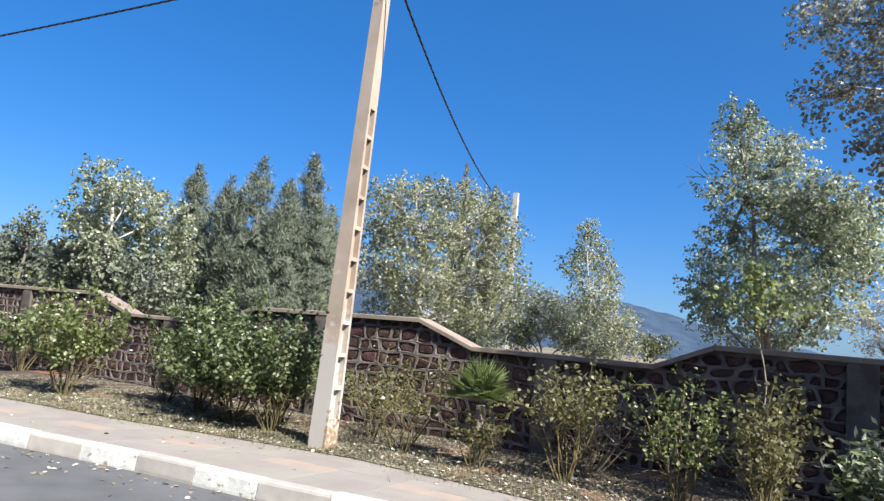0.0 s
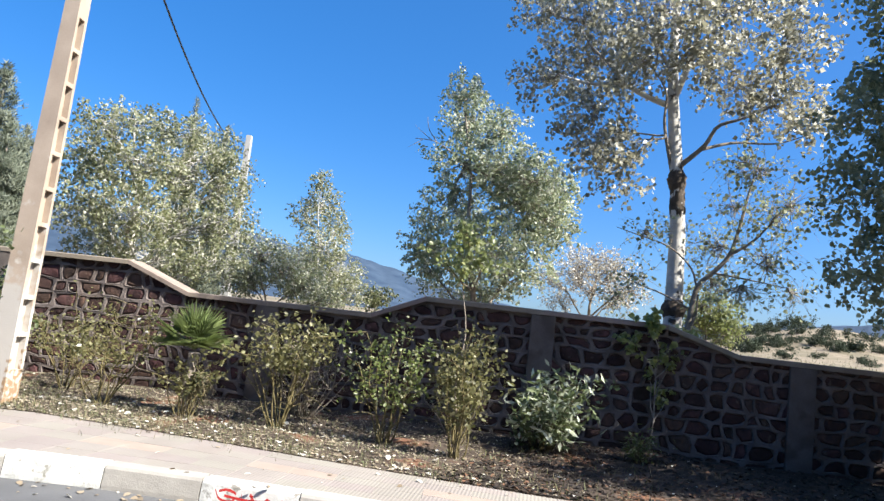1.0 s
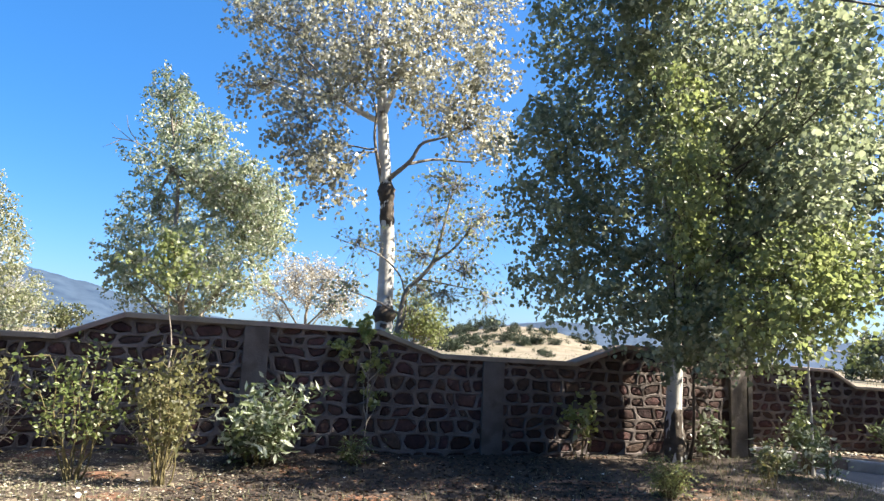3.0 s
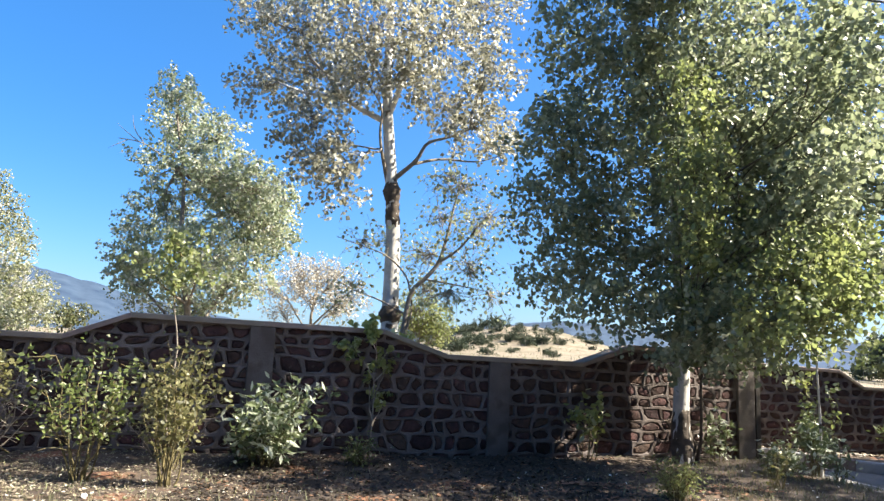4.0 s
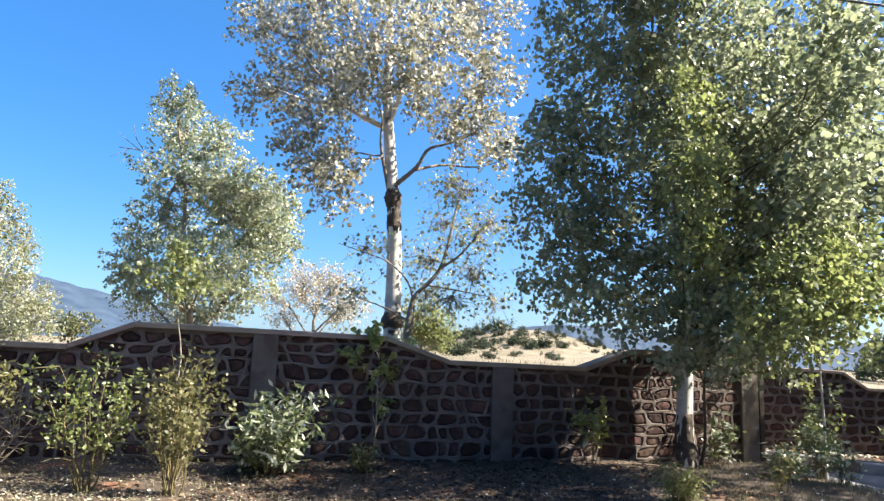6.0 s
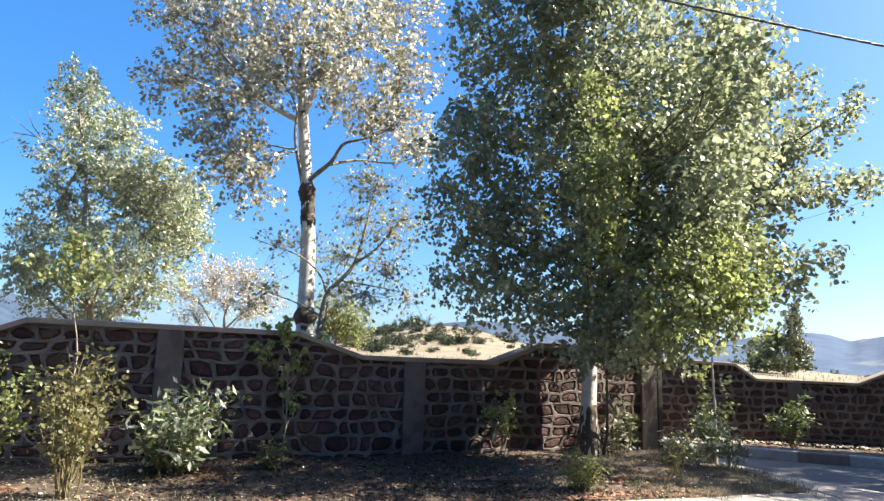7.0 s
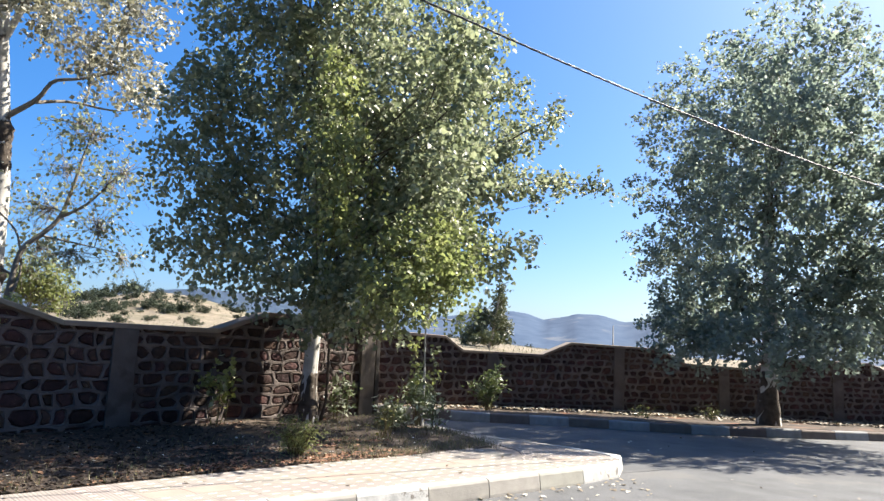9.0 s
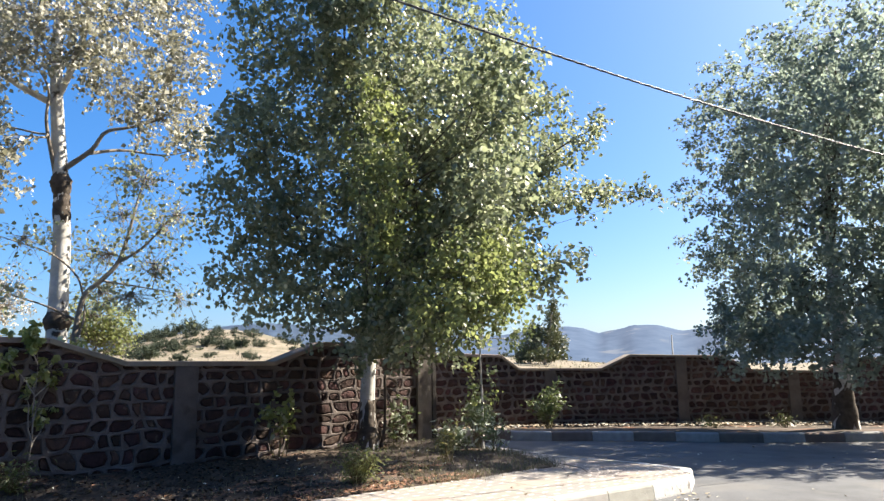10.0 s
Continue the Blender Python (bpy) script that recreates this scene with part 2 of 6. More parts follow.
L_POPLAR = leaf_material("poplar_leaves", (0.106, 0.131, 0.0803), (0.285, 0.308, 0.193), (0.385, 0.401, 0.289), 0.13, 0.48, 0.4)
L_POPLAR_MIX = leaf_material("green_silver_poplar_leaves", (0.135, 0.168, 0.10), (0.33, 0.36, 0.235), (0.48, 0.49, 0.41), 0.22, 0.46, 0.4)
L_SILVER_GREEN = leaf_material("grey_green_leaves", (0.13, 0.15, 0.08), (0.27, 0.29, 0.175), (0.44, 0.45, 0.36), 0.25, 0.4)
L_ROSE_FRESH = leaf_material("fresh_rose_leaves", (0.075, 0.10, 0.03), (0.185, 0.215, 0.072), (0.32, 0.33, 0.19), 0.2, 0.4)
L_SHRUB_LIGHT = leaf_material("olive_shrub_leaves", (0.05, 0.06, 0.025), (0.13, 0.14, 0.06), None, 0, 0.2)
# Poplar green made lighter and bluer: a veil of glare in the colour.
L_POPLAR_VEILED = leaf_material("glare_greyed_poplar_leaves", (0.107, 0.138, 0.111), (0.25, 0.288, 0.234), (0.321, 0.353, 0.318), 0.05, 0.62, 0.55)
L_BUSH_FRESH = leaf_material("fresh_bush_leaves", (0.117, 0.14, 0.054), (0.248, 0.27, 0.113), None, 0, 0.5, 0.45)
# Yellow-green blades, lightened so the colour stands for sunlight on them.
L_SPROUT_LIT = leaf_material("sunlit_yellow_sprout_leaves", (0.19, 0.215, 0.07), (0.36, 0.38, 0.15), (0.44, 0.45, 0.27), 0.2, 0.55, 0.4)
L_POPLAR_LIGHT = leaf_material("yellow_green_poplar_leaves", (0.104, 0.13, 0.0554), (0.255, 0.282, 0.12), (0.323, 0.338, 0.168), 0.06, 0.5, 0.42)
L_SILVER = leaf_material("silver_poplar_leaves", (0.115, 0.13, 0.068), (0.28, 0.29, 0.165), (0.44, 0.43, 0.33), 0.16, 0.42, 0.42)
L_AUTUMN = leaf_material("faded_poplar_leaves", (0.126, 0.125, 0.0893), (0.307, 0.298, 0.219), (0.446, 0.437, 0.372), 0.28, 0.44, 0.36)
L_PINK = leaf_material("dry_pinkish_leaves", (0.24, 0.215, 0.165), (0.42, 0.385, 0.31), (0.54, 0.52, 0.45), 0.3, 0.3)
L_CYPRESS = leaf_material("cypress_sprays", (0.058, 0.074, 0.048), (0.185, 0.205, 0.145), None, 0, 0.12, 0.6)
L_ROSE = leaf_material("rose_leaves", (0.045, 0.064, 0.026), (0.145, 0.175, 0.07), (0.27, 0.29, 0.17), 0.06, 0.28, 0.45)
L_ROSE_DRY = leaf_material("yellowing_rose_leaves", (0.08, 0.08, 0.032), (0.19, 0.18, 0.074), (0.27, 0.255, 0.13), 0.07, 0.4, 0.5)
# A third of the blades are pale to stand for sunlit highlights.
L_OLEANDER = leaf_material("oleander_leaves_glints", (0.075, 0.10, 0.045), (0.20, 0.235, 0.11), (0.50, 0.53, 0.40), 0.34, 0.34, 0.4)
L_PALM = leaf_material("palm_fronds", (0.07, 0.10, 0.032), (0.20, 0.24, 0.09), None, 0, 0.3)
L_SHRUB = leaf_material("hill_shrub_leaves", (0.016, 0.0264, 0.012), (0.044, 0.0576, 0.0256), None, 0, 0.12, 0.75)
L_PETAL = leaf_material("white_petals", (0.68, 0.66, 0.58), (0.82, 0.80, 0.74), None, 0, 0.25)
L_LITTER = leaf_material("fallen_leaves", (0.16, 0.12, 0.075), (0.38, 0.315, 0.225), (0.56, 0.52, 0.44), 0.25, 0.1, 0.75)
L_GREEN_GRASS = leaf_material("low_green_weeds", (0.10, 0.115, 0.045), (0.24, 0.24, 0.12), (0.34, 0.30, 0.20), 0.3, 0.3, 0.65)
L_MAT = leaf_material("pale_dry_weeds", (0.24, 0.207, 0.15), (0.40, 0.35, 0.262), (0.21, 0.21, 0.125), 0.22, 0.2, 0.8)
# Leaf litter, made near black so it also stands for tree shade.
L_LITTER_SHADE = leaf_material("shade_dark_leaves", (0.013, 0.010, 0.008), (0.06, 0.042, 0.03), (0.16, 0.085, 0.048), 0.1, 0.1, 0.85)
L_CLOD = leaf_material("red_soil_crumbs", (0.15, 0.075, 0.045), (0.31, 0.165, 0.10), None, 0, 0.0, 0.9)
L_GRASS = leaf_material("dry_grass", (0.10, 0.085, 0.05), (0.27, 0.23, 0.145), (0.12, 0.135, 0.065), 0.35, 0.2, 0.75)


# ------------------------------------------------------------ mesh helpers
def mesh_from(name, verts, faces, mat, smooth=False):
    me = bpy.data.meshes.new(name)
    me.from_pydata(verts, [], faces)
    me.materials.append(mat)
    if smooth:
        me.polygons.foreach_set("use_smooth", [True] * len(me.polygons))
    me.update()
    return me


def arrays_mesh(name, verts, loops, sizes, mat, smooth=False):
    """A mesh from numpy arrays: loops is flat, sizes the corners per face."""
    me = bpy.data.meshes.new(name)
    me.vertices.add(len(verts))
    me.vertices.foreach_set("co", np.asarray(verts, dtype=np.float32).ravel())
    me.loops.add(len(loops))
    me.loops.foreach_set("vertex_index", np.asarray(loops, dtype=np.int32))
    me.polygons.add(len(sizes))
    starts = np.concatenate(([0], np.cumsum(sizes)[:-1])).astype(np.int32)
    me.polygons.foreach_set("loop_start", starts)
    if smooth:
        me.polygons.foreach_set("use_smooth", np.ones(len(sizes), dtype=bool))
    me.materials.append(mat)
    me.update(calc_edges=True)
    me.validate()
    return me


def place(name, me, parent=None, label="", category="", group="", kind=""):
    ob = new(name, me)
    if parent is not None:
        ob.parent = parent
    return tagged(ob, label, category, group, kind)


def part(name, bm, mat, parent, label=""):
    me = bpy.data.meshes.new(name)
    bm.to_mesh(me)
    bm.free()
    me.materials.append(mat)
    return place(name, me, parent, label)


def box_data(x0, x1, y0, y1, z0, z1):
    v = [(x, y, z) for z in (z0, z1) for y in (y0, y1) for x in (x0, x1)]
    f = [(0, 2, 3, 1), (4, 5, 7, 6), (0, 1, 5, 4), (2, 6, 7, 3), (0, 4, 6, 2), (1, 3, 7, 5)]
    return v, f


def soft_box(x0, x1, y0, y1, z0, z1, edge=0.012):
    """A box with bevelled edges as a bmesh."""
    bm = bmesh.new()
    v, f = box_data(x0, x1, y0, y1, z0, z1)
    vs = [bm.verts.new(c) for c in v]
    for q in f:
        bm.faces.new([vs[i] for i in q])
    bmesh.ops.recalc_face_normals(bm, faces=bm.faces)
    bmesh.ops.bevel(bm, geom=bm.edges[:], offset=edge, segments=2, affect="EDGES", profile=0.6)
    return bm


def fall(x):
    """The street drops gently east of the corner."""
    return -0.014 * max(0.0, x - 5.0)


def spline(points, step):
    """Evenly spaced points on a Catmull-Rom curve through the given ones."""
    p = [Vector(q) for q in points]
    p = [p[0] * 2 - p[1]] + p + [p[-1] * 2 - p[-2]]
    fine = []
    for i in range(1, len(p) - 2):
        for k in range(24):
            t = k / 24
            fine.append(0.5 * ((2 * p[i]) + (p[i + 1] - p[i - 1]) * t + (2 * p[i - 1] - 5 * p[i] + 4 * p[i + 1] - p[i + 2]) * t * t
                               + (3 * p[i] - p[i - 1] - 3 * p[i + 1] + p[i + 2]) * t ** 3))
    fine.append(p[-2])
    out, left = [fine[0]], step
    for a, b in zip(fine, fine[1:]):
        seg = (b - a).length
        while seg >= left > 0:
            a = a + (b - a) * (left / seg)
            out.append(a.copy())
            seg = (b - a).length
            left = step
        left -= seg
    return out


# ------------------------------------------------------------ plan
ROAD = -0.20
WALL_O, WALL_A = Vector((-2.5, 10.1)), radians(16.5)
WALL_U, WALL_N = Vector((math.cos(WALL_A), math.sin(WALL_A))), Vector((math.sin(WALL_A), -math.cos(WALL_A)))
# along the first wall from its middle pillar: metres and height of the top
WALL_TOP = [(-27.0, 1.64), (-21.0, 1.64), (-19.8, 2.05), (-15.34, 2.05), (-14.03, 1.63), (-11.31, 1.62), (-10.38, 1.99), (-6.55, 2.02),
            (-5.49, 1.62), (-2.58, 1.62), (-1.77, 1.96), (1.79, 1.94), (2.82, 1.62), (5.17, 1.61), (6.1, 1.94), (8.62, 1.94)]
WALL_PILLARS = [-26.6, -22.2, -18.0, -12.7, -8.62, -4.2, 0.0, 3.7, 8.43]
# the second wall, set back beyond the corner, by its pillars
FAR_WALL = [(7.35, 16.95), (11.45, 16.75), (15.35, 15.6), (18.45, 14.25), (21.7, 12.6), (25.2, 10.5), (28.5, 8.1), (31.6, 5.4)]
KERB = [(-30.0, -6.0), (-20.0, -1.6), (-13.6, 1.2), (-9.95, 2.71), (-8.34, 3.41), (-6.51, 4.06), (-4.05, 4.98), (0.0, 5.85), (3.77, 6.38), (6.07, 6.84), (6.95, 7.08),
        (7.5, 7.3), (7.78, 7.75), (7.68, 8.3), (7.25, 9.05), (6.85, 10.2), (6.65, 11.5), (6.5, 12.7)]
PAVE_BACK = [(-30.0, -3.9), (-20.0, 0.5), (-13.4, 3.24), (-10.98, 4.2), (-9.15, 5.06), (-7.34, 5.88), (-4.85, 6.35), (-3.0, 6.62), (0.0, 7.25), (2.44, 7.9), (4.5, 8.3),
             (5.1, 8.5), (6.2, 8.85)]
FAR_KERB = [(7.3, 15.6), (7.9, 14.9), (8.6, 14.2), (9.6, 13.5), (10.7, 13.0), (12.1, 12.15), (13.4, 11.2), (15.0, 10.55), (16.8, 9.95), (18.5, 9.4), (22.0, 8.2), (27.0, 6.0), (31.0, 3.6)]


def wall_point(s, out=0.0):
    p = WALL_O + WALL_U * s + WALL_N * out
    return p.x, p.y


def top_at(profile, s):
    for (a, za), (b, zb) in zip(profile, profile[1:]):
        if a <= s <= b:
            return za + (zb - za) * (s - a) / (b - a)
    return profile[0][1] if s < profile[0][0] else profile[-1][1]


# ------------------------------------------------------------ ground, road, beds
def far_wall_y(x):
    pts = [(-40.0, -0.8)] + [(wall_point(8.6)[0], wall_point(8.6)[1])] + FAR_WALL
    if x < pts[1][0]:
        return WALL_O.y + math.tan(WALL_A) * (x - WALL_O.x)
    for (a, ya), (b, yb) in zip(pts[1:], pts[2:]):
        if a <= x <= b:
            return ya + (yb - ya) * (x - a) / (b - a)
    return pts[-1][1]


def smooth(a, b, x):
    t = min(1.0, max(0.0, (x - a) / (b - a)))
    return t * t * (3 - 2 * t)


def land(x, y):
    """Height of the open land behind the walls."""
    r = math.hypot(x, y)
    bearing = math.degrees(math.atan2(x, y))
    rise = 0.030 - 0.006 * smooth(12, 30, bearing) - 0.0135 * smooth(31, 40, bearing) - 0.0085 * smooth(41, 50, bearing)
    z = max(0.0, min(r, 170.0) - 20) * rise
    hill = math.exp(-((bearing - 7.5) / 7.5) ** 2) * smooth(150, 235, r) * (1 - 0.8 * smooth(240, 420, r))
    z += hill * 9.6 + smooth(160, 400, r) * (1.6 if bearing < 30 else 0.6)
    z += 0.35 * noise.noise((x * 0.03, y * 0.03, 3.0)) * smooth(25, 80, r)
    z -= 40 * smooth(450, 3500, r)
    return z


def ground_height(x, y):
    if abs(x) < 32 and y > -60 and y < far_wall_y(x) + 1.3 or (abs(x) >= 32 and y < 5):
        return -0.45
    return land(x, y) + 0.03


def build_ground():
    radii = [0.0] + [0.9 * 1.085 ** k for k in range(106)]
    radii = [r for r in radii if r < 4600]
    n = 300
    verts, faces = [(0, 0, -0.45)], []
    for r in radii[1:]:
        for k in range(n):
            a = 2 * math.pi * k / n
            x, y = r * math.sin(a), r * math.cos(a)
            verts.append((x, y, ground_height(x, y)))
    for k in range(n):
        faces.append((0, 1 + (k + 1) % n, 1 + k))
    for i in range(len(radii) - 2):
        o = 1 + i * n
        for k in range(n):
            k2 = (k + 1) % n
            faces.append((o + k, o + k2, o + n + k2, o + n + k))
    place("ground", mesh_from("ground", verts, faces, M_DRY, True), None, "dry straw-coloured open field reaching to the hills", "ground", kind="structure")


def build_road():
    xs = [-60 + 2 * k for k in range(61)]
    ys = [-40 + 1.5 * k for k in range(39)]
    verts = [(x, y, ROAD + fall(x) if y < 16.4 else ROAD - 0.15 + fall(x)) for y in ys for x in xs]
    w = len(xs)
    faces = [(j * w + i, j * w + i + 1, (j + 1) * w + i + 1, (j + 1) * w + i) for j in range(len(ys) - 1) for i in range(w - 1)
             if ys[j + 1] < far_wall_y(xs[i]) + 1.0 or xs[i] > 32]
    place("road", mesh_from("road", verts, faces, M_ASPHALT), None, "worn grey asphalt road with pale dust", "road", kind="structure")


def strip(name, front, back, cells, height, mat, skirt=-0.3):
    """A sheet between two lines of equally many points; height(x, y) lifts it. Its rim goes down to skirt."""
    verts, faces = [], []
    for a, b in zip(front, back):
        for k in range(cells + 1):
            p = a.lerp(b, k / cells)
            verts.append((p.x, p.y, height(p.x, p.y, k / cells)))
    w = cells + 1
    for i in range(len(front) - 1):
        for k in range(cells):
            faces.append((i * w + k, (i + 1) * w + k, (i + 1) * w + k + 1, i * w + k + 1))
    ring = [i * w for i in range(len(front))] + [(len(front) - 1) * w + k for k in range(1, w)] + [i * w + cells for i in range(len(front) - 2, -1, -1)] + list(range(cells - 1, 0, -1))
    o = len(verts)
    verts += [(verts[i][0], verts[i][1], skirt + fall(verts[i][0])) for i in ring]
    for i in range(len(ring)):
        j = (i + 1) % len(ring)
        faces.append((ring[j], ring[i], o + i, o + j))
    return mesh_from(name, verts, faces, mat)


def resample(points, n):
    line = spline([(x, y, 0) for x, y in points], 0.05)
    return [line[round(i * (len(line) - 1) / (n - 1))] for i in range(n)]


KERB_W, KERB_LEN = 0.16, 0.88


def kerb_run(name, label, points, step, outward, first_white, mats, skip=()):
    """Kerb stones laid end to end: sloped face to the road, rounded upper edge, each stone a part."""
    line = spline([(x, y, 0) for x, y in points], step)
    root = tagged(new(name), label, "kerb", kind="structure")
    rng = random.Random(5)
    for i, (a, b) in enumerate(zip(line, line[1:])):
        d = (b - a)
        length = d.length
        d.normalize()
        side = Vector((d.y, -d.x, 0)) * outward
        gap = 0.006
        sect = [(0.025, -0.30), (0.02, 0.03), (0.0, 0.17), (-0.015, 0.195), (-0.04, 0.206), (-KERB_W, 0.205), (-KERB_W, -0.30)]
        lift = rng.uniform(-0.006, 0.006)
        verts, faces = [], []
        for e, q in ((gap, a), (length - gap, a)):
            base = q + d * e
            z0 = ROAD + fall(base.x) + lift
            for out, z in sect:
                p = base + side * out
                verts.append((p.x, p.y, z0 + z))
        n = len(sect)
        for k in range(n):
            k2 = (k + 1) % n
            faces.append((k, k2, n + k2, n + k) if outward > 0 else (k2, k, n + k, n + k2))
        faces += [tuple(range(n)), tuple(range(2 * n - 1, n - 1, -1))]
        mid = (a + b) / 2
        white = (i + first_white) % 2 == 0
        if name == "kerb" and mid.x > 3.6:
            white = mid.y < 9.0 and (5.9 < mid.x < 6.8 or mid.x > 7.45)
        place("kerb_stone", mesh_from("kerb_stone", verts, faces, mats[0] if white else mats[1]), root, "white-painted kerb stone" if white else "bare grey kerb stone")
    return line


def bed_height(x, y, f):
    n = noise.noise((x * 0.9, y * 0.9, 1.0)) * 0.05 + noise.noise((x * 3.1, y * 3.1, 4.0)) * 0.025
    return 0.001 + fall(x) + 0.012 * smooth(0.0, 0.03, f) + (0.035 + n) * smooth(0.02, 0.2, f) + 0.045 * smooth(0.4, 1.0, f)


TILES = []


def lay_tiles(owner, inner, back):
    """Square ribbed tiles in four rows, with a darker patch of four at every fourth step."""
    mid = spline([((a.x + b.x) / 2, (a.y + b.y) / 2, 0) for a, b in zip(inner, back)], 0.0437)
    run = [0.0]
    for a, b in zip(mid, mid[1:]):
        run.append(run[-1] + (b - a).length)
    fi, bi = resample([(p.x, p.y) for p in inner[::5] + [inner[-1]]], len(mid)), resample([(p.x, p.y) for p in back[::5] + [back[-1]]], len(mid))
    step, rows = 0.437, 5
    col, s = 0, 0.0
    at = lambda s: min(range(len(run)), key=lambda i: abs(run[i] - s)) if s > 0 else 0
    while s + step < run[-1]:
        i, j = at(s), at(s + step)
        for r in range(rows):
            f0, f1 = r / rows + 0.0012, (r + 1) / rows - 0.0012
            q = [fi[i].lerp(bi[i], f0), fi[j].lerp(bi[j], f0), fi[j].lerp(bi[j], f1), fi[i].lerp(bi[i], f1)]
            TILES.append((owner, [p.copy() for p in q], col % 4 < 2 and r == 2))
        s += step
        col += 1


def put_tiles():
    """The tiles nearest the standing point are pieces, the rest one sheet."""
    rng = random.Random(3)
    far_v, far_f, count = [], [], 0
    for owner, q, patch in TILES:
        z = rng.uniform(-0.0015, 0.0015) + fall(q[0].x)
        c = (q[0] + q[1] + q[2] + q[3]) / 4
        verts = [(p.x, p.y, z - 0.02) for p in q] + [(p.x, p.y, z - 0.002) for p in q] + [(p.x + (c.x - p.x) * 0.012, p.y + (c.y - p.y) * 0.012, z) for p in q]
        faces = [(8, 9, 10, 11)] + [(a, (a + 1) % 4, 4 + (a + 1) % 4, 4 + a) for a in range(4)] + [(4 + a, 4 + (a + 1) % 4, 8 + (a + 1) % 4, 8 + a) for a in range(4)]
        if c.x > -13.5 and count < 296:
            top = len(faces)
            for u, w in ((0.25, 0.25), (0.75, 0.25), (0.25, 0.75), (0.75, 0.75)) if not patch and c.x > 0.5 else ():
                o = len(verts)
                for du, dw in ((-0.09, -0.055), (0.09, -0.055), (0.09, 0.055), (-0.09, 0.055)):
                    p = q[0].lerp(q[1], u + du).lerp(q[3].lerp(q[2], u + du), w + dw)
                    verts.append((p.x, p.y, z + 0.0015))
                faces.append((o, o + 1, o + 2, o + 3))
            me = mesh_from("paving_tile", verts, faces, M_PATCH if patch else M_TILE)
            me.materials.append(M_DOT)
            for k in range(top, len(faces)):
                me.polygons[k].material_index = 1
            place("paving_tile", me, owner, "darker grey paving square" if patch else "")
            count += 1
        else:
            o = len(far_v)
            far_v += verts
            far_f += [tuple(o + k for k in f) for f in faces]
            owner_far = owner
    if far_v:
        place("distant_tiles", mesh_from("distant_tiles", far_v, far_f, M_TILE), owner_far, kind="stuff")


def build_beds():
    n = 150
    wall = [Vector((*wall_point(-27 + 35.9 * i / (n - 1), 0.0), 0)) for i in range(n)]
    back = resample(PAVE_BACK, n)
    front = resample(KERB[:11], n)
    inner = []
    for i, p in enumerate(front):
        q = front[min(i + 1, n - 1)] - front[max(i - 1, 0)]
        q.normalize()
        inner.append(p + Vector((-q.y, q.x, 0)) * (KERB_W - 0.01))
    pave = place("pavement", strip("pavement", inner, [b + (b - a).normalized() * 0.12 for a, b in zip(inner, back)], 3, lambda x, y, f: -0.018 + fall(x), M_PAVING),
                 None, "pale pinkish-beige tiled pavement along the road", "pavement", kind="structure")
    lay_tiles(pave, inner, back)
    place("planting_bed", strip("planting_bed", back, wall, 18, bed_height, M_SOIL), None, "dry reddish-brown planting bed below the stone wall", "bed", kind="structure")
    # corner past the end of the bed
    tip = [Vector((x, y, 0)) for x, y in spline_pairs(KERB[9:], 24)]
    inn = [Vector((x, y, 0)) for x, y in spline_pairs([(5.75, 7.5), (6.3, 8.3), (6.35, 8.9), (6.15, 10.3), (5.95, 11.8), (5.7, 12.7)], 24)]
    tip_in = [a.lerp(b, 0.12 / max(0.13, (b - a).length)) for a, b in zip(tip, inn)]
    corner = place("corner_pavement", strip("corner_pavement", tip_in, [b + (b - a).normalized() * 0.3 for a, b in zip(tip_in, inn)], 4, lambda x, y, f: -0.011 + fall(x), M_PAVING), None, "pale tiled pavement round the street corner", "pavement", kind="structure")
    lay_tiles(corner, tip_in, inn)
    far_in = resample(FAR_KERB, 60)
    off = []
    for i, p in enumerate(far_in):
        q = far_in[min(i + 1, 59)] - far_in[max(i - 1, 0)]
        q.normalize()
        off.append(p + Vector((-q.y, q.x, 0)) * (KERB_W - 0.01))
    far_back = resample(FAR_WALL, 60)
    place("far_bed", strip("far_bed", off, far_back, 14, lambda x, y, f: 0.01 + fall(x) - 0.15 * smooth(0.05, 0.8, f) + 0.04 * noise.noise((x * 1.1, y * 1.1, 8.0)) * smooth(0, 0.2, f), M_SOIL),
          None, "dry earth strip between far kerb and wall", "bed", kind="structure")


def spline_pairs(points, n):
    return [(p.x, p.y) for p in resample(points, n)]


# ------------------------------------------------------------ stone walls
def stone_mesh(outline, mid, bulge):
    """A rubble stone: rim set back in the joint, domed face."""
    n = len(outline)
    verts = [(x, 0.016, z) for x, z in outline]
    verts += [(mid[0] + (x - mid[0]) * 0.74, -0.004 - bulge * 0.7, mid[1] + (z - mid[1]) * 0.74) for x, z in outline]
    verts.append((mid[0], -0.006 - bulge, mid[1]))
    faces = [(i, (i + 1) % n, n + (i + 1) % n, n + i) for i in range(n)] + [(n + i, n + (i + 1) % n, 2 * n) for i in range(n)]
    return verts, faces


